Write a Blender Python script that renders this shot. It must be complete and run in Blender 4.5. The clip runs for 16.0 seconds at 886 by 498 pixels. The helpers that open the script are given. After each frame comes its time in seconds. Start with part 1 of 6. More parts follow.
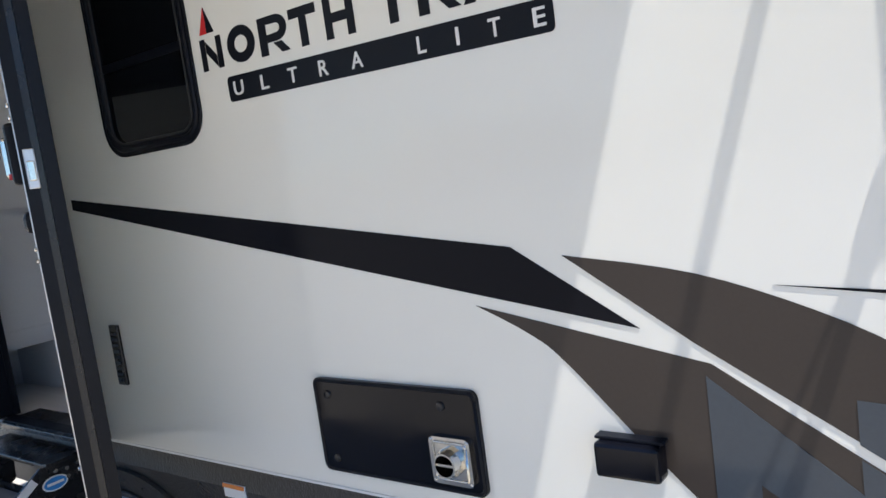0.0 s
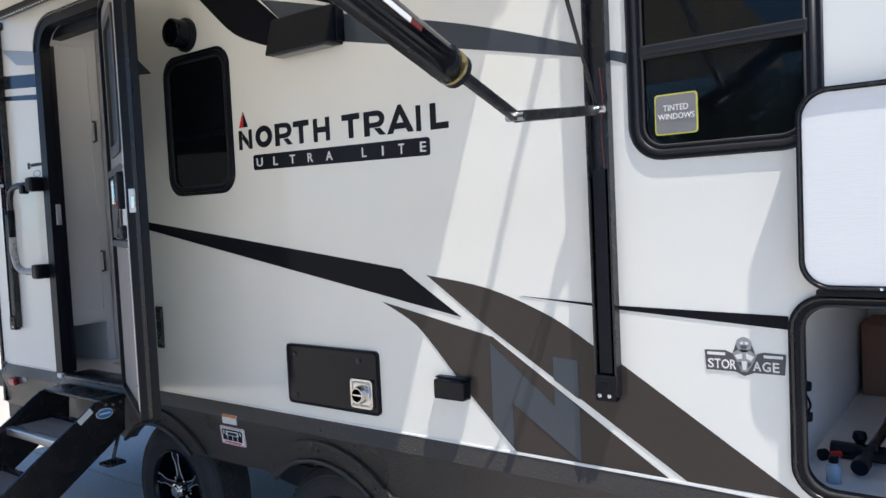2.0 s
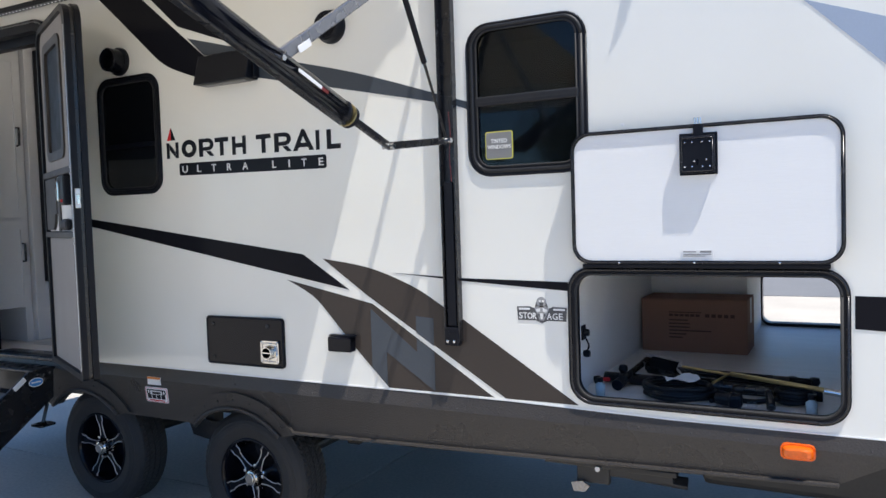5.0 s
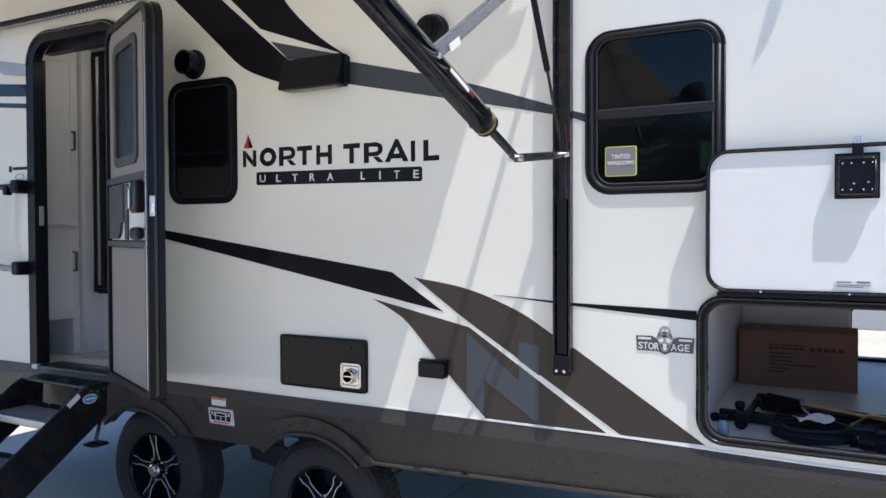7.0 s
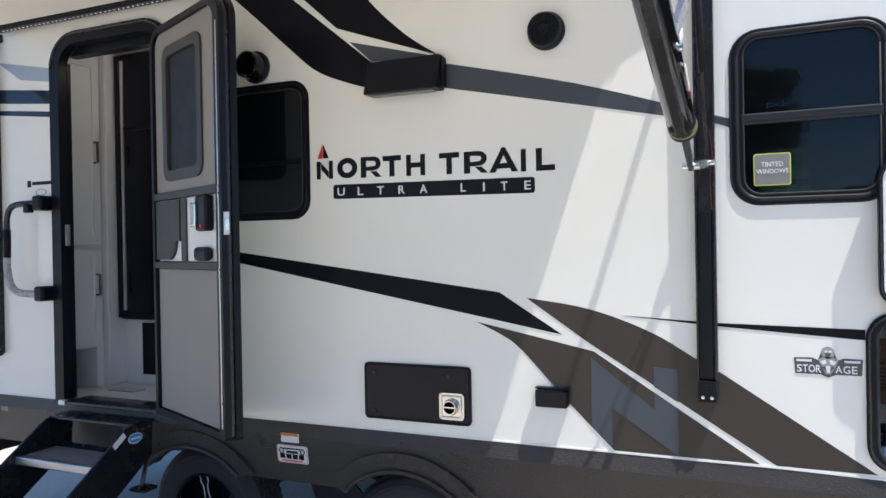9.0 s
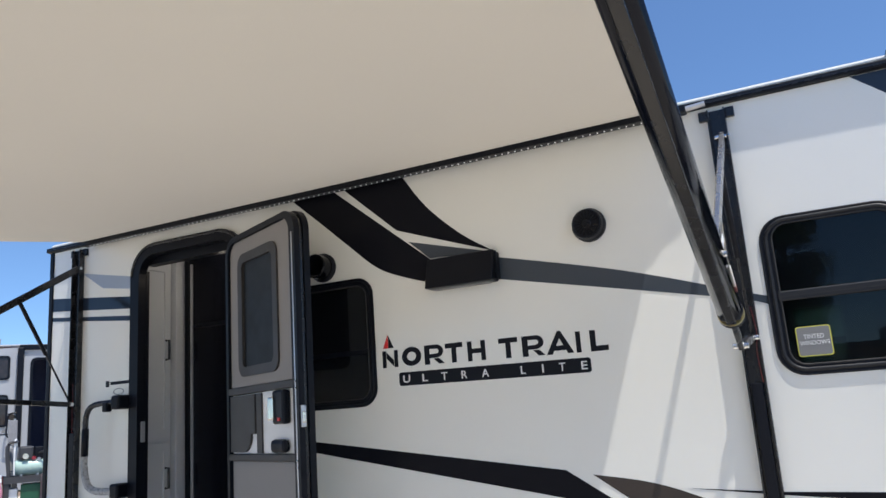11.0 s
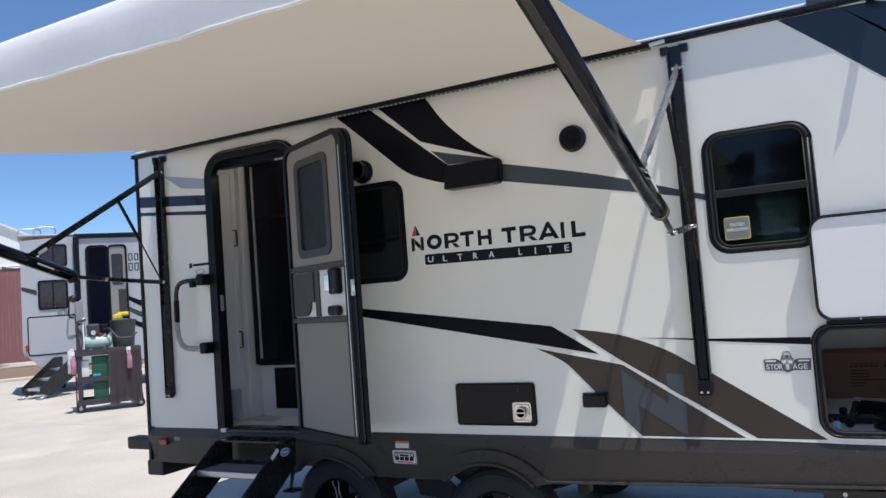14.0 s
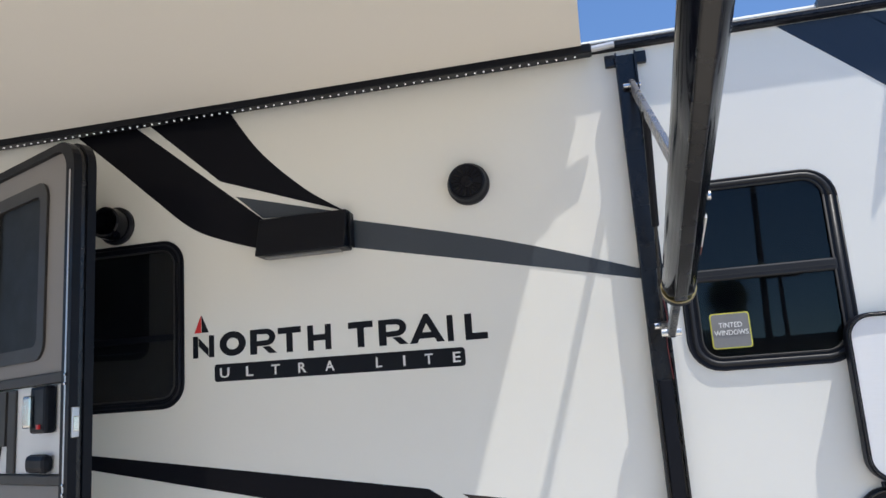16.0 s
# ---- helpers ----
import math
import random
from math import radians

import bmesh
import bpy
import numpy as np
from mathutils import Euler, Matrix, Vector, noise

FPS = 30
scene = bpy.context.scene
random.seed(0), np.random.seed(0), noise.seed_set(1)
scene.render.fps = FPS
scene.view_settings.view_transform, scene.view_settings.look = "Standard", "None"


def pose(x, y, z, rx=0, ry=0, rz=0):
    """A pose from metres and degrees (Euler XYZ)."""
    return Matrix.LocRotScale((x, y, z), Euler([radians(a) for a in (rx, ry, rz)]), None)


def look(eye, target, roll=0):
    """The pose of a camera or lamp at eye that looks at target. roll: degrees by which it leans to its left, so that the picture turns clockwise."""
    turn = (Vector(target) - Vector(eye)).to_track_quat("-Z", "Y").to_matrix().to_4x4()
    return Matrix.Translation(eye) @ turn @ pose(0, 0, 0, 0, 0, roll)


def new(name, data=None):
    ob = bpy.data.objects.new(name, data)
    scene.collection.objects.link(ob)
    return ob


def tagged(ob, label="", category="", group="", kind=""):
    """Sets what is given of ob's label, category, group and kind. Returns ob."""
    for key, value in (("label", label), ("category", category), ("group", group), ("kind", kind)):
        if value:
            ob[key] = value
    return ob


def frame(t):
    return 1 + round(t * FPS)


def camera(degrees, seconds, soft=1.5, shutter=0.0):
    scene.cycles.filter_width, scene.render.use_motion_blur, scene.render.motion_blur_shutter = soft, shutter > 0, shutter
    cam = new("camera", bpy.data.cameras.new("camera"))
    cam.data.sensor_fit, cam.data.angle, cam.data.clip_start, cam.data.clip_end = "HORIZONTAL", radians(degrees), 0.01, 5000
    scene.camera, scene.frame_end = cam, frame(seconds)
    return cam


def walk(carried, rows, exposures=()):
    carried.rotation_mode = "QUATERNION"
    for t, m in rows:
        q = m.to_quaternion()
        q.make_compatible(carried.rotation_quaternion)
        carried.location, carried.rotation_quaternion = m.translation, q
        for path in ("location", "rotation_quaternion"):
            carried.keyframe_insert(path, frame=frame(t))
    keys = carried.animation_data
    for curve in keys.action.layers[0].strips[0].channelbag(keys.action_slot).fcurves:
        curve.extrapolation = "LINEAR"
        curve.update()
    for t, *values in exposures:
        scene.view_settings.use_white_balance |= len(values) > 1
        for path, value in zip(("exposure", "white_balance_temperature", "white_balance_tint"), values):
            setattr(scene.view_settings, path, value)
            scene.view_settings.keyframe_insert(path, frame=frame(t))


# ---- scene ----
cam = camera(60.4, 16.0)
PATH = [
    (0, (0.012, -1.352, 1.687), (-1.185, 0.234, 1.454), -7.8),
    (0.5, (0.298, -1.584, 1.673), (-0.903, 0.008, 1.523), -4.9),
    (1, (0.511, -1.845, 1.709), (-0.673, -0.237, 1.603), -3.9),
    (1.5, (0.717, -2.083, 1.725), (-0.477, -0.48, 1.639), -3.2),
    (2, (1.011, -2.187, 1.695), (-0.189, -0.591, 1.596), -2.7),
    (2.5, (1.202, -2.34, 1.703), (0.028, -0.727, 1.572), -2.6),
    (3, (1.339, -2.511, 1.679), (0.254, -0.838, 1.526), -2.9),
    (3.5, (1.479, -2.615, 1.692), (0.468, -0.895, 1.554), -2.7),
    (3.7, (1.543, -2.657, 1.692), (0.555, -0.922, 1.561), -2.6),
    (5.8, (1.51, -3.062, 1.653), (0.575, -1.296, 1.567), -1.6),
    (6, (1.45, -3.062, 1.659), (0.514, -1.297, 1.571), -1.4),
    (6.5, (1.239, -2.999, 1.654), (0.295, -1.238, 1.582), -0.8),
    (7, (1.041, -2.975, 1.665), (0.091, -1.215, 1.623), -0.2),
    (7.5, (0.845, -3.071, 1.662), (-0.056, -1.286, 1.621), -0.4),
    (8, (0.681, -3.136, 1.669), (-0.161, -1.323, 1.598), -0.6),
    (8.5, (0.517, -3.094, 1.658), (-0.309, -1.274, 1.599), -0.7),
    (9, (0.274, -3.027, 1.692), (-0.548, -1.204, 1.68), -1.0),
    (9.5, (-0.002, -3.064, 1.732), (-0.813, -1.237, 1.815), -1.8),
    (10, (-0.159, -3.114, 1.788), (-0.89, -1.277, 2.088), -3.3),
    (10.2, (-0.125, -3.12, 1.818), (-0.854, -1.299, 2.206), -3.8),
    (12.3, (0.773, -4.108, 1.707), (-0.225, -2.416, 2.08), -2.3),
    (12.5, (0.776, -4.222, 1.743), (-0.189, -2.496, 2.047), -2.8),
    (13, (0.802, -4.367, 1.739), (-0.11, -2.599, 1.952), -3.5),
    (13.5, (0.814, -4.394, 1.743), (-0.111, -2.628, 1.908), -4.1),
    (14, (0.739, -4.214, 1.71), (-0.201, -2.453, 1.832), -4.3),
    (14.5, (0.625, -3.862, 1.739), (-0.247, -2.064, 1.82), -4.3),
    (15, (0.362, -3.455, 1.72), (-0.297, -1.571, 1.849), -3.5),
    (15.5, (0.155, -3.044, 1.756), (-0.327, -1.118, 1.993), -3.7),
    (16, (-0.155, -2.679, 1.797), (-0.562, -0.758, 2.177), -4.1),
]
walk(cam, [(t, look(eye, target, roll)) for t, eye, target, roll in PATH],
     [(0, 0.94), (6.0, 0.88), (8.0, 0.91), (9.0, 0.98), (10.2, 0.88), (12.3, 0.42), (14.0, 0.48), (15.0, 0.78), (16, 0.76)])

# ---- world, sun, exposure ----
SUN = Vector((2.58, -1.0, 7.5)).normalized()
world = bpy.data.worlds.new("sky")
scene.world = world
world.use_nodes = True
wn = world.node_tree
sky = wn.nodes.new("ShaderNodeTexSky")
sky.sky_type, sky.sun_disc = "NISHITA", False
sky.sun_elevation = math.asin(SUN.z)
sky.sun_rotation = math.atan2(SUN.x, SUN.y)
sky.altitude = 1500.0
sky.air_density, sky.dust_density, sky.ozone_density = 0.7, 0.0, 3.0
tint = wn.nodes.new("ShaderNodeVectorMath")      # a clear, deep blue desert sky
tint.operation = "MULTIPLY"
tint.inputs[1].default_value = (0.84, 0.975, 1.05)
wn.links.new(sky.outputs[0], tint.inputs[0])
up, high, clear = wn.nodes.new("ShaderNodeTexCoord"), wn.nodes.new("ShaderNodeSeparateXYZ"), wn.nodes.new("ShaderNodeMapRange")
clear.inputs[1].default_value, clear.inputs[2].default_value = 0.0, 0.5      # sky colour scaled down by hand towards the horizon
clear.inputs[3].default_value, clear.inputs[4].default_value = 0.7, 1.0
# clear gives the dimming factor, dry the dimmed sky colour
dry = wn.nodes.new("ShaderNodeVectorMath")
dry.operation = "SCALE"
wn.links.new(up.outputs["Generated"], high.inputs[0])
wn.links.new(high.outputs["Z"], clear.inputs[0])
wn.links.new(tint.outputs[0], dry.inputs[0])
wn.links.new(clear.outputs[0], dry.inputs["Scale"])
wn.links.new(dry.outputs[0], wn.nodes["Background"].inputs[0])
wn.nodes["Background"].inputs[1].default_value = 0.145
sun = new("sun", bpy.data.lights.new("sun", "SUN"))
sun.data.energy, sun.data.angle, sun.data.color = 3.6, radians(0.53), (1.0, 0.96, 0.9)
sun.matrix_world = look(SUN * 30, (0, 0, 0))

G = -0.066          # ground level
SIDE = 0.0          # plane of the trailer's side wall

# ---- materials ----


def mat(name, color, rough=0.5, metal=0.0, vary=0.06, scale=8.0, fine=120.0, bump=0.0, spec=0.5, coat=0.0, grime=0.0, object_vary=0.0, stretch=(1, 1, 1), uneven=0.06):
    m = bpy.data.materials.new(name)
    m.use_nodes = True
    nt = m.node_tree
    b = nt.nodes["Principled BSDF"]
    b.inputs["Roughness"].default_value, b.inputs["Metallic"].default_value = rough, metal
    b.inputs["Specular IOR Level"].default_value, b.inputs["Coat Weight"].default_value = spec, coat
    co = nt.nodes.new("ShaderNodeTexCoord")
    mp = nt.nodes.new("ShaderNodeMapping")
    mp.inputs["Scale"].default_value = stretch
    nt.links.new(co.outputs["Object"], mp.inputs[0])
    big, small = nt.nodes.new("ShaderNodeTexNoise"), nt.nodes.new("ShaderNodeTexNoise")
    for n, s, d in ((big, scale, 5), (small, fine, 3)):
        n.inputs["Scale"].default_value, n.inputs["Detail"].default_value = s, d
        nt.links.new(mp.outputs[0], n.inputs[0])
    mix = nt.nodes.new("ShaderNodeMath")
    mix.operation = "ADD"
    nt.links.new(big.outputs[0], mix.inputs[0])
    nt.links.new(small.outputs[0], mix.inputs[1])
    ramp = nt.nodes.new("ShaderNodeMapRange")
    ramp.inputs[1].default_value, ramp.inputs[2].default_value = 0.6, 1.4
    ramp.inputs[3].default_value, ramp.inputs[4].default_value = 1 - vary, 1 + vary
    nt.links.new(mix.outputs[0], ramp.inputs[0])
    mul = nt.nodes.new("ShaderNodeVectorMath")
    mul.operation = "SCALE"
    mul.inputs[0].default_value = color
    nt.links.new(ramp.outputs[0], mul.inputs["Scale"])
    last = mul.outputs[0]
    if object_vary:
        info = nt.nodes.new("ShaderNodeObjectInfo")
        r2 = nt.nodes.new("ShaderNodeMapRange")
        r2.inputs[3].default_value, r2.inputs[4].default_value = 1 - object_vary, 1 + object_vary
        nt.links.new(info.outputs["Random"], r2.inputs[0])
        m2 = nt.nodes.new("ShaderNodeVectorMath")
        m2.operation = "SCALE"
        nt.links.new(last, m2.inputs[0])
        nt.links.new(r2.outputs[0], m2.inputs["Scale"])
        last = m2.outputs[0]
    nt.links.new(last, b.inputs["Base Color"])
    rr = nt.nodes.new("ShaderNodeMapRange")
    rr.inputs[1].default_value, rr.inputs[2].default_value = 0.3, 0.7
    rr.inputs[3].default_value, rr.inputs[4].default_value = max(rough - uneven - grime, 0.02), min(rough + uneven + grime, 1)
    nt.links.new(big.outputs[0], rr.inputs[0])
    nt.links.new(rr.outputs[0], b.inputs["Roughness"])
    if bump:
        bp = nt.nodes.new("ShaderNodeBump")
        bp.inputs["Strength"].default_value, bp.inputs["Distance"].default_value = 1.0, bump
        nt.links.new(small.outputs[0], bp.inputs["Height"])
        nt.links.new(bp.outputs[0], b.inputs["Normal"])
    return m


def glass(name, color, rough=0.03, clear=0.0):
    m = mat(name, color, rough, vary=0.02, scale=1.2, spec=0.55)
    b = m.node_tree.nodes["Principled BSDF"]
    b.inputs["Transmission Weight"].default_value = clear
    m.node_tree.links.remove(b.inputs["Roughness"].links[0])
    b.inputs["Roughness"].default_value = rough
    return m


WHITE = mat("white_gelcoat", (0.81, 0.80, 0.742), 0.13, vary=0.012, scale=0.6, fine=3.5, bump=0.0012, spec=0.4, uneven=0.03)
DOORWHITE = mat("white_panel", (0.8, 0.8, 0.79), 0.45, vary=0.015, scale=3, fine=90, bump=0.0003, stretch=(0.25, 1, 3))
DARK = mat("charcoal_vinyl", (0.0095, 0.0098, 0.0135), 0.14, vary=0.05, scale=3, spec=0.06, uneven=0.02)
BROWN = mat("warm_grey_vinyl", (0.05, 0.041, 0.036), 0.10, vary=0.05, scale=3, spec=0.2, uneven=0.02)
SLATE = mat("slate_vinyl", (0.05, 0.062, 0.078), 0.10, vary=0.05, scale=3, spec=0.35, uneven=0.02)
NAVY = mat("navy_vinyl", (0.022, 0.032, 0.05), 0.09, vary=0.05, scale=3, spec=0.35, uneven=0.02)
PALEBLUE = mat("pale_blue_vinyl", (0.34, 0.4, 0.5), 0.4, vary=0.03, scale=3)
BLACK = mat("black_plastic", (0.0045, 0.0056, 0.0098), 0.4, vary=0.15, scale=9, fine=300, bump=0.0002, spec=0.2)
BLACKMETAL = mat("black_powder_coat", (0.012, 0.012, 0.014), 0.26, vary=0.12, scale=12, fine=220, bump=0.0001, spec=0.48)
GLOSSBLACK = mat("gloss_black", (0.004, 0.0047, 0.0085), 0.12, vary=0.1, scale=5, spec=0.22)
SKIRT = mat("dark_textured_skirt", (0.042, 0.037, 0.0335), 0.33, vary=0.2, scale=2.2, fine=130, bump=0.0035, spec=0.4, uneven=0.1)
RUBBER = mat("tyre_rubber", (0.022, 0.022, 0.023), 0.75, vary=0.18, scale=14, fine=160, bump=0.0006)
SILVER = mat("silver_machined_edge", (0.62, 0.62, 0.63), 0.35, metal=0.6, vary=0.05, scale=20)
STEEL = mat("machined_aluminium", (0.72, 0.72, 0.72), 0.22, metal=1.0, vary=0.04, scale=20, fine=300)
CHROME = mat("stainless", (0.68, 0.66, 0.62), 0.16, metal=1.0, vary=0.08, scale=25)
ALU = mat("brushed_aluminium", (0.6, 0.6, 0.61), 0.35, metal=1.0, vary=0.06, scale=20, stretch=(1, 1, 12))
TAN = mat("taupe_door_panel", (0.25, 0.232, 0.22), 0.55, vary=0.04, scale=4, fine=200, bump=0.0002)
TAUPE_D = mat("dark_taupe_plastic", (0.04, 0.036, 0.033), 0.5, vary=0.06, scale=6)
PANE = glass("tinted_glass", (0.004, 0.005, 0.007), 0.004)
BLIND = mat("grey_door_blind", (0.018, 0.021, 0.024), 0.5, spec=0.2, vary=0.08)
TINT = glass("see_through_tinted_glass", (0.004, 0.005, 0.007), 0.004)
GREENSHEET = mat("green_grey_sheet", (0.42, 0.52, 0.42), 0.6, vary=0.05)
FABRIC = mat("awning_fabric", (0.57, 0.515, 0.425), 0.75, vary=0.025, scale=1.2, fine=500, bump=0.0003)
VALANCE = mat("awning_valance_vinyl", (0.88, 0.88, 0.87), 0.5, vary=0.03, scale=5, fine=60, bump=0.0004)
REDINK = mat("red_vinyl", (0.6, 0.02, 0.025), 0.4)
WIRE = mat("dull_red_wire", (0.12, 0.01, 0.01), 0.5)
INKWHITE = mat("white_ink", (0.75, 0.75, 0.74), 0.45, vary=0.02)
PAPER = mat("label_paper", (0.72, 0.72, 0.72), 0.55, vary=0.02)
ORANGE = mat("amber_lens", (0.75, 0.12, 0.006), 0.15, vary=0.1, scale=60, spec=0.6)
ORANGEINK = mat("orange_ink", (0.65, 0.2, 0.03), 0.5)
REDLENS = mat("red_lens", (0.4, 0.02, 0.025), 0.15, spec=0.6)
YELLOW = mat("yellow_ink", (0.62, 0.58, 0.08), 0.5)
GREYINK = mat("grey_ink", (0.2, 0.2, 0.2), 0.5)
BLUE = mat("blue_badge", (0.03, 0.22, 0.55), 0.35)
CABINET = mat("white_cabinet", (0.66, 0.67, 0.69), 0.45, vary=0.03, scale=3)
FLOORVINYL = mat("wood_look_vinyl", (0.68, 0.67, 0.66), 0.36, vary=0.14, scale=3, stretch=(0.6, 6, 1))
LINER = mat("pale_grey_liner", (0.86, 0.86, 0.86), 0.6, vary=0.04, scale=4)
CARD = mat("brown_cardboard", (0.27, 0.145, 0.10), 0.8, vary=0.08, scale=5, fine=150, bump=0.0004)
CARDINK = mat("dark_brown_ink", (0.09, 0.045, 0.03), 0.8)
BRASS = mat("zinc_yellow_steel", (0.55, 0.45, 0.22), 0.35, metal=1.0, vary=0.12, scale=30)
CABLE = mat("black_cable", (0.007, 0.008, 0.011), 0.4, spec=0.25)
CLEAR = mat("clear_blue_plastic", (0.42, 0.5, 0.54), 0.15)
def translucent(m, share):
    """Lets part of the light through a thin cloth."""
    nt = m.node_tree
    b, out = nt.nodes["Principled BSDF"], nt.nodes["Material Output"]
    tr, mx = nt.nodes.new("ShaderNodeBsdfTranslucent"), nt.nodes.new("ShaderNodeMixShader")
    nt.links.new(b.inputs["Base Color"].links[0].from_socket, tr.inputs[0])
    mx.inputs[0].default_value = share
    nt.links.new(b.outputs[0], mx.inputs[1])
    nt.links.new(tr.outputs[0], mx.inputs[2])
    nt.links.new(mx.outputs[0], out.inputs[0])


translucent(FABRIC, 0.19)
translucent(VALANCE, 0.15)
translucent(GREENSHEET, 0.7)


def see_through(m, share, tint):
    """Lets a dark share of what lies behind a tinted pane show."""
    nt = m.node_tree
    b, out = nt.nodes["Principled BSDF"], nt.nodes["Material Output"]
    tr, mx = nt.nodes.new("ShaderNodeBsdfTransparent"), nt.nodes.new("ShaderNodeMixShader")
    tr.inputs[0].default_value = (*tint, 1)
    mx.inputs[0].default_value = share
    nt.links.new(b.outputs[0], mx.inputs[1])
    nt.links.new(tr.outputs[0], mx.inputs[2])
    nt.links.new(mx.outputs[0], out.inputs[0])


see_through(TINT, 0.5, (0.62, 0.72, 0.70))
LED = mat("lit_led_white", (0.8, 0.8, 0.78), 0.4)
LED.node_tree.nodes["Principled BSDF"].inputs["Emission Color"].default_value = (0.9, 0.95, 1.0, 1)
LED.node_tree.nodes["Principled BSDF"].inputs["Emission Strength"].default_value = 0.25
STRUTGREY = mat("satin_grey_metal", (0.26, 0.26, 0.27), 0.28, metal=0.7, vary=0.06, scale=10)
NOSETRIM = mat("dark_grey_moulding", (0.05, 0.055, 0.062), 0.3, vary=0.06, scale=6, spec=0.4)
UNDER = mat("chassis_black", (0.015, 0.015, 0.016), 0.5, vary=0.25, scale=10, fine=90, bump=0.0006)

# ---- shape helpers ----


def part(name, bm, material, parent=None, label="", smooth=False):
    me = bpy.data.meshes.new(name)
    bmesh.ops.recalc_face_normals(bm, faces=bm.faces[:])
    bm.to_mesh(me)
    bm.free()
    if smooth:
        me.polygons.foreach_set("use_smooth", [True] * len(me.polygons))
    me.materials.append(material)
    ob = new(name, me)
    if parent is not None:
        ob.parent = parent
        ob.matrix_parent_inverse = parent.matrix_basis.inverted()
    if label:
        tagged(ob, label)
    return ob


def thing(name, label, category, at=(0, 0, 0), group="", kind=""):
    return tagged(put(new(name), at), label, category, group, kind)


def put(ob, at):
    ob.location = at
    return ob


def boxes(*spans, bevel=0.0, bm=None):
    """Boxes given as x0, x1, y0, y1, z0, z1."""
    bm = bm or bmesh.new()
    for x0, x1, y0, y1, z0, z1 in spans:
        m = Matrix.LocRotScale(((x0 + x1) / 2, (y0 + y1) / 2, (z0 + z1) / 2), None, (abs(x1 - x0), abs(y1 - y0), abs(z1 - z0)))
        made = bmesh.ops.create_cube(bm, size=1, matrix=m)
        if bevel:
            edges = list({e for v in made["verts"] for e in v.link_edges})
            bmesh.ops.bevel(bm, geom=edges, offset=bevel, segments=2, affect="EDGES", profile=0.5)
    return bm


def rrect(x0, x1, z0, z1, r, n=6, foot=None):
    """A rounded rectangle; foot gives the lower corners a radius of their own."""
    out = []
    for cx, cz, a0, q in ((x1, z1, 0, r), (x0, z1, 90, r), (x0, z0, 180, r if foot is None else foot), (x1, z0, 270, r if foot is None else foot)):
        sx, sz = (-1 if cx == x1 else 1), (-1 if cz == z1 else 1)
        for k in range(n + 1):
            a = radians(a0 + 90 * k / n)
            out.append((cx + sx * q + q * math.cos(a), cz + sz * q + q * math.sin(a)))
            if q == 0:
                break
    return out


def plate(outer, holes, y0, y1, bm=None):
    """A flat plate in the x-z plane with holes, from y0 to y1."""
    bm = bm or bmesh.new()
    edges = []
    for loop in (outer, *holes):
        vs = [bm.verts.new((x, y0, z)) for x, z in loop]
        edges += [bm.edges.new((vs[k], vs[(k + 1) % len(vs)])) for k in range(len(vs))]
    faces = [g for g in bmesh.ops.triangle_fill(bm, use_beauty=True, use_dissolve=False, edges=edges)["geom"] if isinstance(g, bmesh.types.BMFace)]
    ext = bmesh.ops.extrude_face_region(bm, geom=faces, use_keep_orig=True)
    bmesh.ops.translate(bm, verts=[g for g in ext["geom"] if isinstance(g, bmesh.types.BMVert)], vec=(0, y1 - y0, 0))
    return bm


def curved(points, n=5):
    """A smooth line through the points."""
    p = [Vector(points[0]), *map(Vector, points), Vector(points[-1])]
    out = []
    for k in range(1, len(p) - 2):
        for j in range(n):
            t = j / n
            a, b, c, d = p[k - 1 : k + 3]
            out.append(tuple(0.5 * (2 * b + (c - a) * t + (2 * a - 5 * b + 4 * c - d) * t * t + (3 * b - a - 3 * c + d) * t**3)))
    return out + [tuple(points[-1])]


def rod(a, b, r, seg=12, r2=None, bm=None):
    bm = bm or bmesh.new()
    a, b = Vector(a), Vector(b)
    q = (b - a).to_track_quat("Z", "Y").to_matrix().to_4x4()
    bmesh.ops.create_cone(bm, cap_ends=True, segments=seg, radius1=r, radius2=r if r2 is None else r2, depth=(b - a).length, matrix=Matrix.Translation((a + b) / 2) @ q)
    return bm


def pipe(points, r, seg=8, bm=None, closed=False):
    """A round pipe along a line of points."""
    bm = bm or bmesh.new()
    pts = [Vector(p) for p in points]
    rings = []
    up = Vector((0.3, 0.2, 0.93))
    for k, p in enumerate(pts):
        d = (pts[min(k + 1, len(pts) - 1)] - pts[max(k - 1, 0)]).normalized()
        u = d.cross(up).normalized()
        v = d.cross(u)
        rings.append([bm.verts.new(p + r * (math.cos(2 * math.pi * j / seg) * u + math.sin(2 * math.pi * j / seg) * v)) for j in range(seg)])
    for a, b in zip(rings, rings[1:]):
        for j in range(seg):
            bm.faces.new((a[j], a[(j + 1) % seg], b[(j + 1) % seg], b[j]))
    bm.faces.new(rings[0])
    bm.faces.new(rings[-1])
    return bm


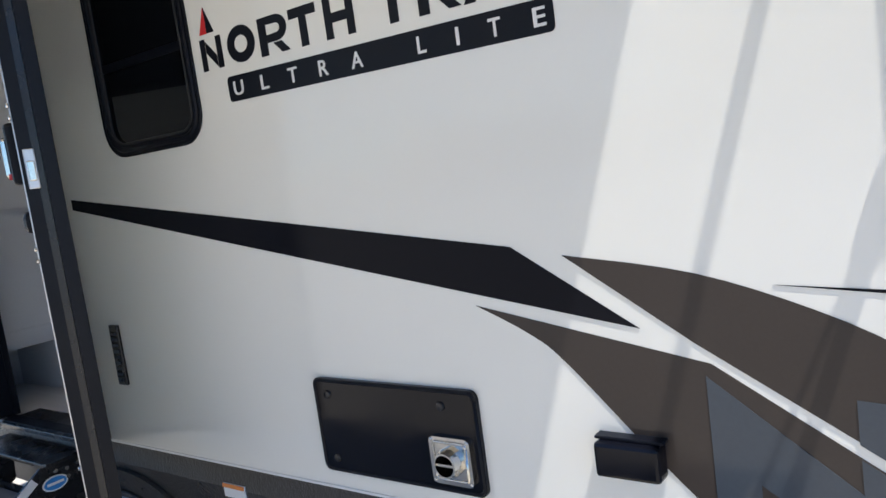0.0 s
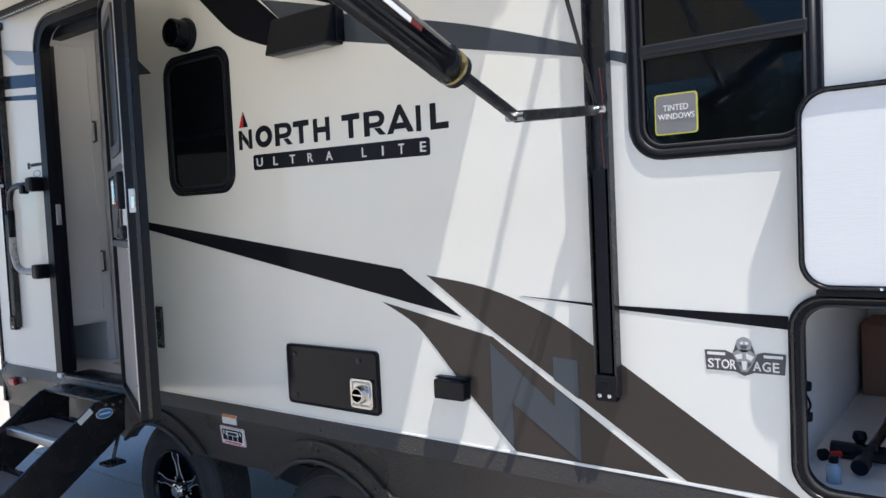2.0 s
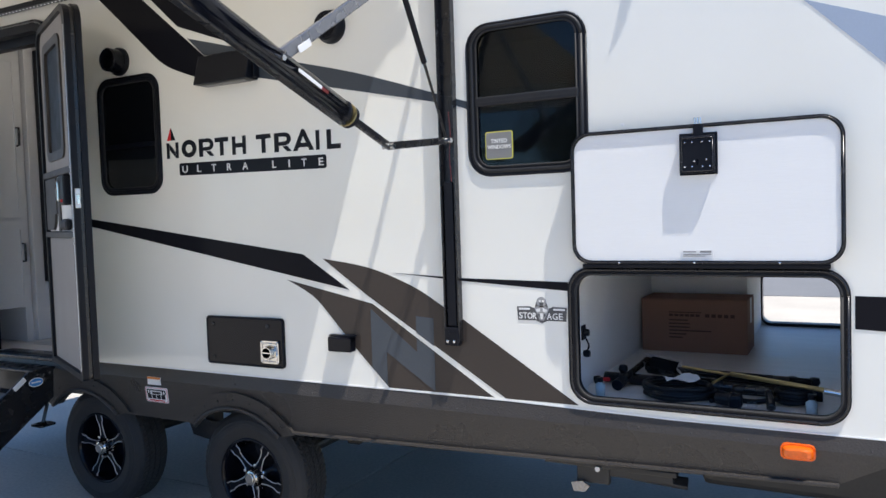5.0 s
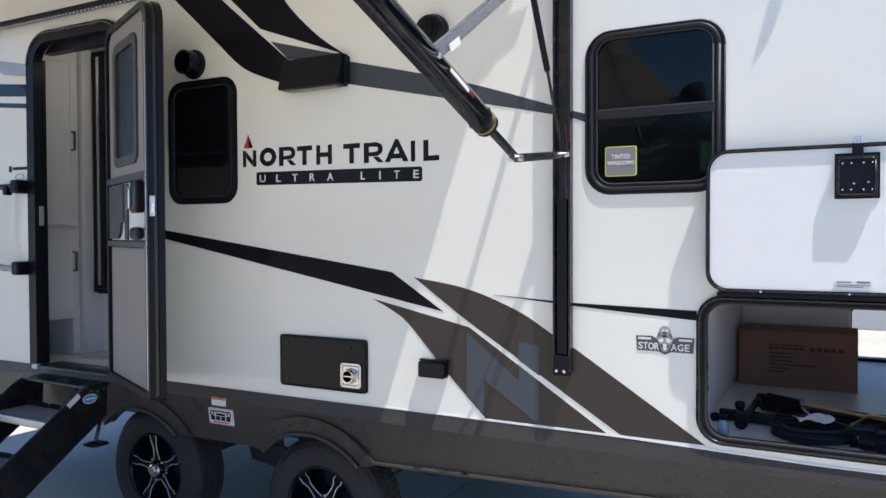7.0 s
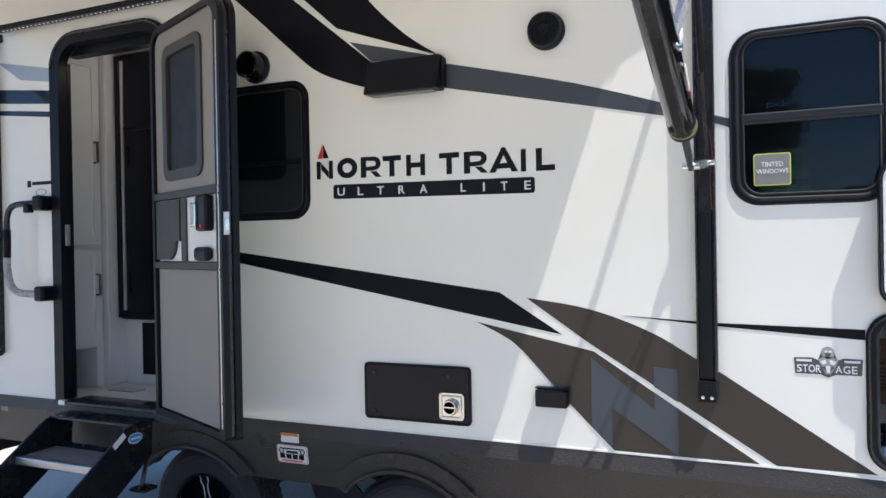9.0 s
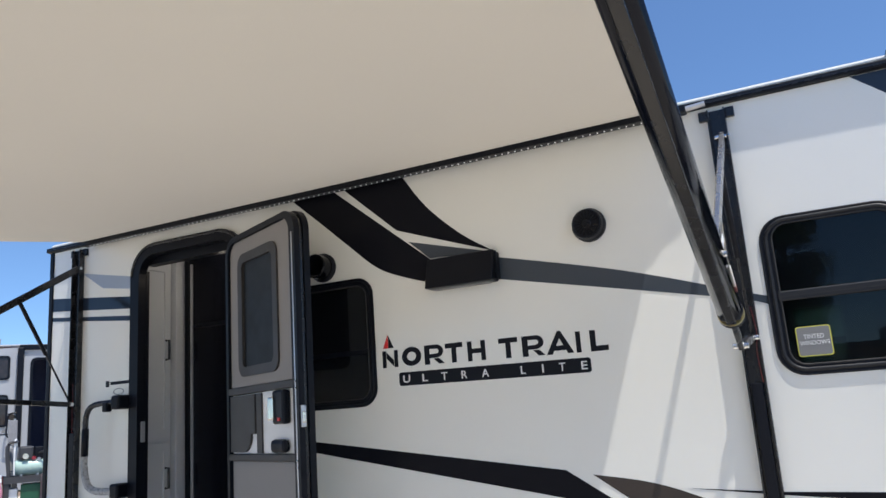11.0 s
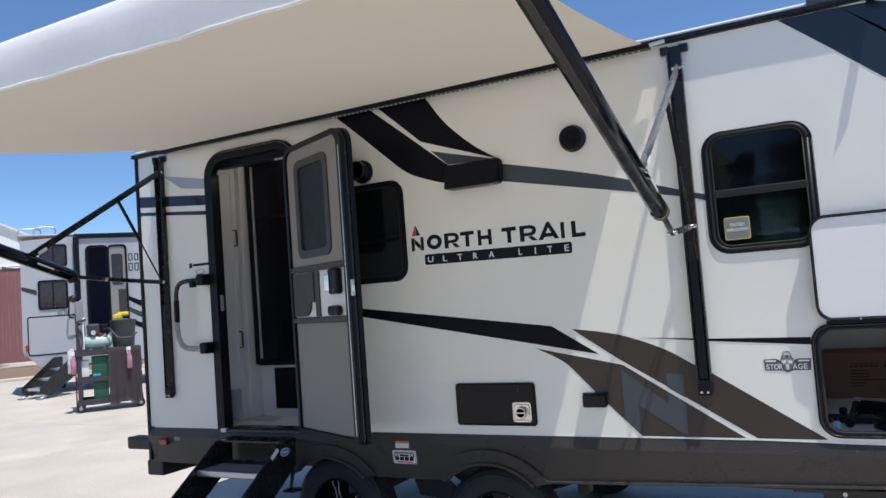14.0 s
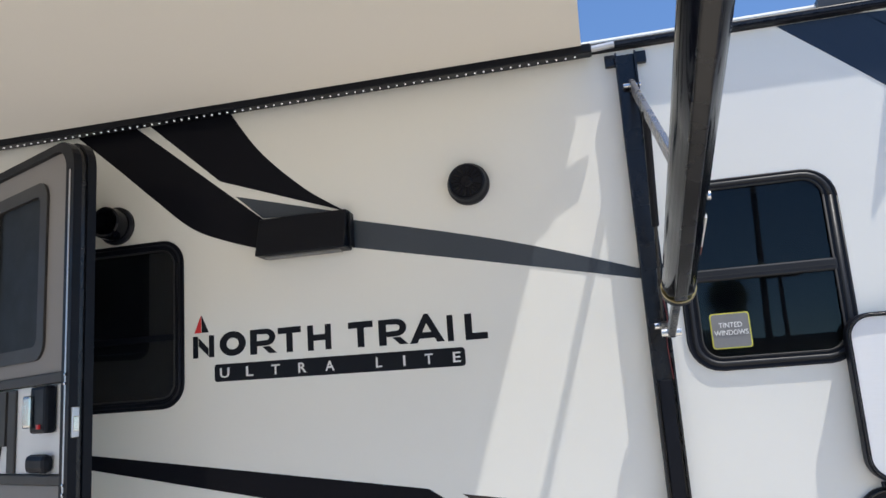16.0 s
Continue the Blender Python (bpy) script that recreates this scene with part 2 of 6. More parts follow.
def bar(a, b, w, h, bevel=0.004, side=(1, 0, 0), bm=None):
    """A square bar from a to b, w wide along side and h thick."""
    bm = bm or bmesh.new()
    a, b, s = Vector(a), Vector(b), Vector(side)
    d = (b - a).normalized()
    s = (s - d * s.dot(d)).normalized()
    t = d.cross(s)
    m = Matrix((s, t, d)).transposed().to_4x4()
    m.translation = (a + b) / 2
    made = bmesh.ops.create_cube(bm, size=1, matrix=m @ Matrix.Diagonal((w, h, (b - a).length, 1)))
    if bevel:
        bmesh.ops.bevel(bm, geom=list({e for v in made["verts"] for e in v.link_edges}), offset=bevel, segments=2, affect="EDGES", profile=0.5)
    return bm


def lathe(profile, seg=40, axis="y", bm=None, at=(0, 0, 0), caps=True):
    """Turns (radius, distance along the axis) pairs round the axis."""
    bm = bm or bmesh.new()
    rings = []
    for r, d in profile:
        ring = []
        for j in range(seg):
            a = 2 * math.pi * j / seg
            c, s = r * math.cos(a), r * math.sin(a)
            ring.append(bm.verts.new(Vector(at) + Vector((c, d, s) if axis == "y" else (c, s, d))))
        rings.append(ring)
    for a, b in zip(rings, rings[1:]):
        for j in range(seg):
            bm.faces.new((a[j], a[(j + 1) % seg], b[(j + 1) % seg], b[j]))
    for ring, (r, d) in ((rings[0], profile[0]), (rings[-1], profile[-1])):
        if r > 1e-5 and caps:
            bm.faces.new(ring)
    bmesh.ops.remove_doubles(bm, verts=bm.verts[:], dist=1e-6)
    return bm


def bead(loop, y, r, seg=6):
    """A round bead along a closed outline on the wall."""
    return pipe([(x, y, z) for x, z in loop + loop[:1]], r, seg)


GLYPHS = {}


def letters(text, bold=0.0):
    """The outline of some text as flat mesh data in x-y, with its size."""
    if (text, bold) not in GLYPHS:
        cu = bpy.data.curves.new("text", "FONT")
        cu.body, cu.size, cu.offset, cu.resolution_u = text, 1.0, bold, 3
        ob = bpy.data.objects.new("text", cu)
        me = bpy.data.meshes.new_from_object(ob)
        GLYPHS[text, bold] = ([tuple(v.co) for v in me.vertices], [tuple(p.vertices) for p in me.polygons])
        bpy.data.objects.remove(ob)
    return GLYPHS[text, bold]


def lettering(rows, y, depth=0.0015):
    """Letters set on the side wall: rows of text, x0, x1, z0, z1, bold."""
    bm = bmesh.new()
    for text, x0, x1, z0, z1, bold in rows:
        co, faces = letters(text, bold)
        lo = [min(c[k] for c in co) for k in (0, 1)]
        hi = [max(c[k] for c in co) for k in (0, 1)]
        vs = [bm.verts.new((x0 + (c[0] - lo[0]) / (hi[0] - lo[0]) * (x1 - x0), y, z0 + (c[1] - lo[1]) / (hi[1] - lo[1]) * (z1 - z0))) for c in co]
        for f in faces:
            try:
                bm.faces.new([vs[i] for i in f])
            except ValueError:
                pass
    ext = bmesh.ops.extrude_face_region(bm, geom=bm.faces[:], use_keep_orig=True)
    bmesh.ops.translate(bm, verts=[g for g in ext["geom"] if isinstance(g, bmesh.types.BMVert)], vec=(0, -depth, 0))
    return bm


def decal(points, y=-0.0015, back=0.0005):
    return plate(points, (), back, y)

# ---- the ground ----
CONCRETE = mat("sunlit_concrete", (0.484, 0.44, 0.374), 0.85, vary=0.22, scale=0.9, fine=45, bump=0.0008, object_vary=0.05)
CONCRETE2 = mat("older_concrete", (0.46, 0.425, 0.37), 0.85, vary=0.16, scale=0.7, fine=30, bump=0.001)
bm = bmesh.new()
for x0, x1, y0, y1 in ((-900, 900, -900, 900),):
    bm.faces.new([bm.verts.new(p) for p in ((x0, y0, G - 0.012), (x1, y0, G - 0.012), (x1, y1, G - 0.012), (x0, y1, G - 0.012))])
tagged(part("ground", bm, CONCRETE2), "pale concrete yard reaching away to the horizon", "ground", kind="structure")
yard = tagged(new("pavement"), "pale concrete paving slabs with narrow joints", "pavement", kind="structure")
slab_mesh = None
for i in range(-6, 4):
    for j in range(-4, 6):
        if slab_mesh is None:
            slab = part("slab", boxes((-1.992, 1.992, -1.992, 1.992, -0.05, 0.0), bevel=0.006), CONCRETE, yard)
            slab_mesh = slab.data
        else:
            slab = new("slab", slab_mesh)
            slab.parent = yard
        slab.location = (i * 4.0 + 0.7, j * 4.0 - 1.4, G)

# ---- travel trailer: body ----
trailer = thing("travel_trailer", "white travel trailer with charcoal and brown swoosh graphics, door open", "trailer")
REAR, FRONT, SILL, TOP, DEEP = -4.245, 4.6, 0.856, 2.985, 2.42
DOOR = rrect(-3.435, -2.63, 0.856, 2.845, 0.14, foot=0.0)
WIN_A = rrect(-2.236, -1.807, 1.858, 2.452, 0.07)
WIN_B = rrect(0.128, 0.586, 1.85, 2.438, 0.08)
HATCH = rrect(0.552, 1.518, 0.896, 1.408, 0.07)
NOSE = curved([(0.80, TOP), (0.96, 2.978), (1.13, 2.938), (1.5, 2.80), (2.2, 2.50), (3.2, 2.05), (FRONT, 1.6)], 4)
DIP = [(0.25, SILL), (1.0, 0.841), (FRONT, 0.838)]      # the sill line drops a little towards the front
part("side_wall", plate([(REAR, SILL)] + DIP + NOSE[::-1] + [(REAR, TOP)], [DOOR, WIN_A, WIN_B, HATCH], 0.0, 0.045), WHITE, trailer, "glossy white fibreglass side wall")
part("rear_wall", boxes((REAR, REAR + 0.045, 0.046, DEEP - 0.046, SILL, TOP)), WHITE, trailer)
part("front_wall", boxes((FRONT - 0.045, FRONT, 0.046, DEEP - 0.046, SILL, NOSE[-1][1])), WHITE, trailer)
FARWIN = rrect(1.026, 1.545, 0.878, 1.214, 0.06)
FARPANES = [rrect(0.125, 0.405, 1.925, 2.275, 0.02)]
part("far_wall", plate([(REAR, SILL), (FRONT, SILL)] + NOSE[::-1] + [(REAR, TOP)], [FARWIN, *FARPANES], DEEP - 0.045, DEEP), WHITE, trailer)
# translucent sheet added in place of the greenery outside the far window
part("far_blind", boxes((0.12, 0.41, DEEP - 0.052, DEEP - 0.046, 1.92, 2.28)), GREENSHEET, trailer, "green-grey translucent sheet in place of greenery beyond the far window")
part("far_blind_rail", boxes((0.12, 0.41, DEEP - 0.06, DEEP - 0.0525, 2.034, 2.072)), BLACK, trailer)
part("roof", boxes((REAR - 0.02, 0.80, 0.0, DEEP, TOP + 0.034, TOP + 0.06), bevel=0.012), WHITE, trailer, "white membrane roof")
part("ceiling_panel", boxes((REAR + 0.05, 0.95, 0.05, DEEP - 0.05, TOP - 0.06, TOP - 0.02)), LINER, trailer)
part("floor_panel", boxes((REAR + 0.05, 0.49, 0.05, DEEP - 0.05, 0.80, 0.85)), FLOORVINYL, trailer)
part("gutter", boxes((REAR - 0.03, 0.945, -0.028, 0.02, TOP + 0.002, TOP + 0.032), bevel=0.006), BLACK, trailer, "black gutter rail along the roof edge")
part("gutter_groove", boxes((REAR - 0.02, 0.94, -0.0315, -0.0285, TOP + 0.012, TOP + 0.019)), BLACKMETAL, trailer)
part("gutter_spout", bar((0.935, -0.02, 2.998), (0.968, -0.088, 2.968), 0.035, 0.018, side=(1, 0, 0), bevel=0.004), BLACK, trailer, "small black gutter spout")
part("spout_plate", boxes((0.915, 0.955, -0.034, -0.029, TOP - 0.03, TOP + 0.03), bevel=0.002), BLACK, trailer)
part("nose_cap", plate(NOSE + [(x + 0.008, z + 0.033) for x, z in NOSE[::-1]], (), 0.0, DEEP), WHITE, trailer, "white curved front cap")
rim_line = [(0.66, TOP + 0.033), (0.74, TOP + 0.035)] + [(x, z + 0.035) for x, z in NOSE]
part("nose_trim", plate(rim_line + [(x, z + 0.034) for x, z in rim_line[::-1]], (), -0.022, 0.02), NOSETRIM, trailer, "dark grey moulding along the front roof edge")
part("corner_trim", boxes((REAR - 0.012, REAR + 0.022, -0.01, 0.04, 0.60, TOP), bevel=0.005), BLACK, trailer)

# skirt with wheel arches
AXLE = ((-2.515, 0.297), (-1.311, 0.275))
TYRE_R, ARCH_R = 0.362, 0.405


def arch(cx, a0, a1, r, n=18):
    return [(cx + r * math.cos(radians(a0 + (a1 - a0) * k / n)), 0.275 + r * math.sin(radians(a0 + (a1 - a0) * k / n))) for k in range(n + 1)]


bottom = [(REAR, SILL), (REAR, 0.585), (-3.02, 0.575)]
bottom += arch(-2.50, 135, 45, ARCH_R) + [(-2.16, 0.56), (-1.66, 0.56)] + arch(-1.335, 138, 42, ARCH_R) + [(-0.98, 0.584), (0.45, 0.628), (1.50, 0.667), (1.72, 0.79), (FRONT, 0.79)] + DIP[::-1]
skirt_bm = plate(bottom, (), 0.0, 0.03)
for cut in (0.822, 0.786, 0.74, 0.69):
    bmesh.ops.bisect_plane(skirt_bm, geom=skirt_bm.verts[:] + skirt_bm.edges[:] + skirt_bm.faces[:], plane_co=(0, 0, cut), plane_no=(0, 0, 1))
part("skirt", skirt_bm, SKIRT, trailer, "dark textured lower skirt panel")
part("skirt_lip", bar((-0.96, 0.014, 0.583), (1.50, 0.006, 0.665), 0.05, 0.014, side=(0, 1, 0)), SKIRT, trailer)
part("belt_trim", plate([(REAR, SILL + 0.003)] + [(x, z + 0.003) for x, z in DIP] + [(x, z - 0.004) for x, z in DIP[::-1]] + [(REAR, SILL - 0.004)], (), 0.0005, -0.004), INKWHITE, trailer)
for cx, cz in AXLE:
    inner, outer = arch(cx, 136, 44, ARCH_R - 0.004, 26), arch(cx, 142, 38, ARCH_R + 0.085, 26)
    bm = plate(inner + outer[::-1], (), -0.004, -0.02)
    part("wheel_arch_flare", bm, SKIRT, trailer, "black moulded wheel arch flare")
    lip = [(x, -0.03, z) for x, z in arch(cx, 136, 44, ARCH_R, 26)]
    part("arch_lip", pipe(lip, 0.011, 8), SKIRT, trailer, smooth=True)
    for k in range(7):
        a = radians(48 + k * 14)
        x, z = cx + (ARCH_R + 0.045) * math.cos(a), 0.275 + (ARCH_R + 0.045) * math.sin(a)
        part("arch_screw", lathe([(0.0, -0.026), (0.005, -0.025), (0.007, -0.02)], 8, at=(x, 0, z)), SKIRT, trailer)

# chassis below
part("chassis_rail", boxes((REAR, FRONT, 0.42, 0.48, 0.50, 0.80)), UNDER, trailer)
part("chassis_rail", boxes((REAR, FRONT, 1.90, 1.96, 0.50, 0.80)), UNDER, trailer)
part("underbelly", boxes((REAR + 0.02, FRONT, 0.05, DEEP - 0.02, 0.79, 0.798)), UNDER, trailer)
part("holding_tank", boxes((0.95, 2.6, 0.5, 1.9, 0.42, 0.79), bevel=0.03), UNDER, trailer)
part("side_skirt_far", boxes((REAR, FRONT, DEEP - 0.03, DEEP, 0.6, 0.855)), SKIRT, trailer)
for cx, cz in AXLE:
    part("axle", rod((cx, 0.2, cz + 0.02), (cx, 2.3, cz + 0.02), 0.035), UNDER, trailer)
    part("leaf_spring", pipe(curved([(cx - 0.42, 0.44, 0.50), (cx, 0.44, 0.40), (cx + 0.42, 0.44, 0.50)]), 0.022), UNDER, trailer)
part("spring_hanger", boxes((-1.96, -1.88, 0.40, 0.48, 0.36, 0.60), bevel=0.008), UNDER, trailer)
part("spring_hanger", boxes((-0.9, -0.82, 0.40, 0.48, 0.42, 0.60), bevel=0.008), UNDER, trailer)
part("shackle_plate", plate([(-2.06, 0.46), (-1.78, 0.46), (-1.72, 0.40), (-1.80, 0.33), (-2.02, 0.36)], (), 0.36, 0.375), UNDER, trailer)
part("jack_rail", boxes((0.36, 0.92, 0.10, 0.22, 0.572, 0.598), bevel=0.006), UNDER, trailer, "black folded stabiliser jack")
part("jack_plate", boxes((0.60, 0.90, 0.13, 0.16, 0.535, 0.575), bevel=0.004), UNDER, trailer)
part("jack_crank_socket", rod((0.60, 0.085, 0.575), (0.60, 0.13, 0.57), 0.011), ALU, trailer)
part("jack_bracket", boxes((0.50, 0.64, 0.12, 0.15, 0.50, 0.575), bevel=0.004), UNDER, trailer)
part("jack_hook", plate([(0.48, 0.50), (0.53, 0.51), (0.56, 0.49), (0.54, 0.465), (0.49, 0.462)], (), 0.10, 0.118), STRUTGREY, trailer, "worn grey steel jack hook")
part("jack_arm", bar((0.72, 0.16, 0.55), (0.95, 0.18, 0.53), 0.03, 0.045), UNDER, trailer)
part("rear_bumper", boxes((REAR - 0.33, REAR + 0.06, 0.05, 0.17, 0.66, 0.755), bevel=0.012), UNDER, trailer)
part("rear_bumper_beam", boxes((REAR - 0.12, REAR + 0.06, 0.06, 2.3, 0.46, 0.58), bevel=0.012), UNDER, trailer)

# wheels
def wheel(cx, cz, turn, parent):
    w = new("wheel")
    w.parent = parent
    R, W = TYRE_R, 0.215
    prof = [(0.208, 0.012), (0.222, 0.001), (0.262, -0.010), (0.272, -0.0125), (0.282, -0.0115), (0.31, -0.006), (0.314, -0.0075), (0.318, -0.004), (0.34, 0.010), (0.354, 0.028)]
    ribs = (0.03, 0.058, 0.066, 0.098, 0.106, 0.138, 0.146, 0.19)
    for y, nxt in zip(ribs[::2], ribs[1::2]):      # four ribs with grooves between
        prof += [(R - 0.010, y - 0.001), (R, y), (R, (y + nxt) / 2), (R, nxt), (R - 0.010, nxt + 0.001)]
    prof += [(0.342, 0.21), (0.29, W + 0.012), (0.208, W)]
    SEG = 216
    bm = lathe(prof, SEG, caps=False)
    for v in bm.verts:          # narrow zigzag sipes in the ribs
        r = math.hypot(v.co.x, v.co.z)
        k = round(math.atan2(v.co.z, v.co.x) / (2 * math.pi) * SEG)
        if r > R - 0.004 and (k + round(v.co.y / 0.018)) % 3 == 0:
            v.co.x *= (R - 0.005) / r
            v.co.z *= (R - 0.005) / r
        v.co.z = max(v.co.z, G - cz)      # flattened where it stands
    part("tyre", bm, RUBBER, w, "black radial tyre with ribbed tread", smooth=False)
    part("sidewall_ring", lathe([(0.292, -0.0095), (0.296, -0.0115), (0.300, -0.0085)], 72, caps=False), RUBBER, w, smooth=True)
    rim_prof = [(0.216, 0.004), (0.209, -0.003), (0.202, 0.003), (0.197, 0.03), (0.187, 0.10), (0.185, 0.20)]
    part("rim", lathe(rim_prof, 56, caps=False), GLOSSBLACK, w, smooth=True)
    part("wheel_disc", lathe([(0.0, 0.075), (0.186, 0.085), (0.186, 0.093), (0.0, 0.093)], 40), GLOSSBLACK, w)
    for k in range(5):
        a = Matrix.Rotation(radians(72 * k + turn), 4, "Y")
        half = [(0.024, 0.052), (0.016, 0.085), (0.0125, 0.125), (0.016, 0.150), (0.026, 0.168), (0.022, 0.190), (0.029, 0.200), (0.0, 0.204)]
        out = [(x, z) for x, z in half] + [(-x, z) for x, z in half[::-1][1:]]
        bm = plate(out, (), 0.020, 0.08)
        for v in bm.verts:      # dished towards the hub
            v.co.y += 0.016 * max(0.0, 1 - math.hypot(v.co.x, v.co.z) / 0.2) if v.co.y < 0.03 else 0.0
        bm.transform(a)
        part("spoke", bm, GLOSSBLACK, w)
        bm = bmesh.new()
        dish = lambda x, z: 0.0185 + 0.016 * max(0.0, 1 - math.hypot(x, z) / 0.2)
        for s in (1, -1):
            pipe([(s * x, dish(x, z), z) for x, z in half[:-1]], 0.0024, 5, bm)
        pipe([(x, dish(x, z), z) for x, z in ((-0.029, 0.200), (0.0, 0.204), (0.029, 0.200))], 0.0024, 5, bm)
        bm.transform(a)
        part("spoke_edge", bm, SILVER, w, "bright machined spoke edge")
        c = a @ Vector((0.05, 0.0, 0.040))
        part("lug_nut", lathe([(0.0, 0.016), (0.010, 0.018), (0.010, 0.05)], 6, at=c), STEEL, w)
    part("hub_cap", lathe([(0.0, -0.016), (0.024, -0.016), (0.028, -0.012), (0.030, -0.006), (0.037, -0.004), (0.041, 0.004), (0.043, 0.05), (0.048, 0.056), (0.048, 0.08)], 32), CHROME, w, "polished hub cap", smooth=False)
    part("valve_stem", rod((0.13, 0.03, -0.11), (0.138, 0.012, -0.117), 0.005, 8), BLACK, w)
    w.location = (cx, 0.08, cz)
    return w


for (cx, cz), turn in zip(AXLE, (-8, 30)):
    wheel(cx, cz, turn, trailer)
for cx, cz in AXLE:
    part("far_tyre", lathe([(0.18, 0.0), (0.33, 0.0), (TYRE_R - 0.005, 0.03), (TYRE_R - 0.005, 0.18), (0.33, 0.21), (0.18, 0.21)], 32, at=(cx, 2.14, cz + 0.004)), RUBBER, trailer)

# ---- graphics on the wall ----
def graphic(name, pts, material, label, y=-0.0015):
    part(name, decal(pts, y), material, trailer, label)


graphic("graphic_stripe", [(-2.56, 1.72), (-0.833, 1.486), (-0.565, 1.316), (-2.56, 1.684)], DARK, "charcoal tapering stripe")
low = curved([(-0.358, 0.862), (-0.548, 1.047), (-0.733, 1.241), (-0.818, 1.302), (-0.939, 1.359)])
graphic("graphic_swoosh", low + [(-0.436, 1.253), (0.175, 0.862)], BROWN, "dark brown swoosh")
high = curved([(-0.714, 1.464), (-0.447, 1.421), (-0.207, 1.335), (-0.044, 1.240), (0.034, 1.199)])
graphic("graphic_swoosh", high + [(0.555, 0.862), (0.232, 0.862), (-0.461, 1.290)], BROWN, "dark brown swoosh")
graphic("graphic_letter_shape", [(-0.447, 1.229), (-0.201, 1.037), (-0.201, 1.099), (-0.112, 1.042), (-0.112, 0.864), (-0.365, 1.03), (-0.365, 0.873), (-0.447, 0.953)], SLATE, "slate angular shape over the swoosh", -0.003)
graphic("graphic_letter_shape", [(-0.202, 1.203), (-0.112, 1.196), (-0.112, 1.07), (-0.202, 1.126)], SLATE, "slate angular shape over the swoosh", -0.003)
graphic("graphic_pinstripe", [(-0.318, 1.399), (0.03, 1.379), (0.522, 1.368), (0.522, 1.331), (0.03, 1.367)], DARK, "thin dark pinstripe")
graphic("graphic_pinstripe", [(1.553, 1.335), (FRONT, 1.29), (FRONT, 1.06), (1.553, 1.22)], DARK, "dark stripe widening forward")
SW_A = [(-2.27, 2.983), (-1.991, 2.983), (-1.40, 2.50)] + curved([(-1.40, 2.395), (-1.566, 2.447), (-1.735, 2.522), (-1.909, 2.668), (-2.06, 2.802), (-2.27, 2.983)])[:-1]
SW_B = curved([(-1.562, 2.983), (-1.435, 2.800), (-1.254, 2.627), (-1.09, 2.515)]) + [(-1.611, 2.701), (-1.928, 2.983)]
graphic("graphic_swoosh", SW_A, DARK, "charcoal upper swoosh")
graphic("graphic_swoosh", SW_B, DARK, "charcoal upper swoosh")
graphic("graphic_swoosh", [(x + 2.79, z) for x, z in SW_A], NAVY, "navy upper swoosh near the front")
graphic("graphic_swoosh", [(0.80, 2.982), (0.96, 2.974), (1.13, 2.933), (1.5, 2.793), (1.65, 2.70), (1.45, 2.70), (1.12, 2.74), (1.05, 2.755)], NAVY, "navy upper swoosh near the front")
graphic("graphic_fin", [(-1.545, 2.63), (-1.10, 2.512), (-1.43, 2.527)], SLATE, "slate fin between the swooshes")
band = curved([(-1.081, 2.482), (-0.498, 2.334), (-0.004, 2.172), (0.10, 2.138)]) + curved([(0.10, 2.10), (-0.008, 2.14), (-0.506, 2.251), (-1.089, 2.376)])
graphic("graphic_band", band, SLATE, "slate tapering band")
graphic("graphic_band", [(REAR + 0.024, 2.675), (-3.488, 2.60), (-3.488, 2.525), (REAR + 0.024, 2.59)], NAVY, "navy band beside the door")
graphic("graphic_band", [(REAR + 0.024, 2.55), (-3.488, 2.481), (-3.488, 2.45), (REAR + 0.024, 2.525)], NAVY, "thin navy band beside the door")
graphic("graphic_fin", [(-3.952, 2.808), (-3.757, 2.686), (-3.488, 2.648), (-3.488, 2.724)], PALEBLUE, "pale blue fin beside the door")

graphic("graphic_fin", [(1.399, 2.369), (1.95, 2.16), (1.95, 1.81)], PALEBLUE, "pale blue fin near the front")
graphic("graphic_fin", [(-2.59, 2.60), (-2.372, 2.437), (-2.59, 2.455)], SLATE, "slate fin end beside the door")

# lettering of the model line
badge = new("model_lettering")
badge.parent = trailer
XS = (-1.735, -1.646, -1.623, -1.514, -1.496, -1.388, -1.382, -1.289, -1.263, -1.170, -1.102, -1.007, -0.985, -0.875, -0.869, -0.740, -0.728, -0.706, -0.663, -0.582)
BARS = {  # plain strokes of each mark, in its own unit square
    "uprights": [(0, 0.27, 0, 1), (0.73, 1, 0, 1)], "stem": [(0, 1, 0, 1)], "foot": [(0, 0.32, 0, 1), (0.32, 1, 0, 0.25)],
    "top": [(0, 1, 0.75, 1), (0.365, 0.635, 0, 0.75)], "cross": [(0, 0.25, 0, 1), (0.75, 1, 0, 1), (0.25, 0.75, 0.38, 0.62)]}
MARKS = ("diagonal", "ring", "hook", "top", "cross", "top", "hook", "peak", "stem", "foot")
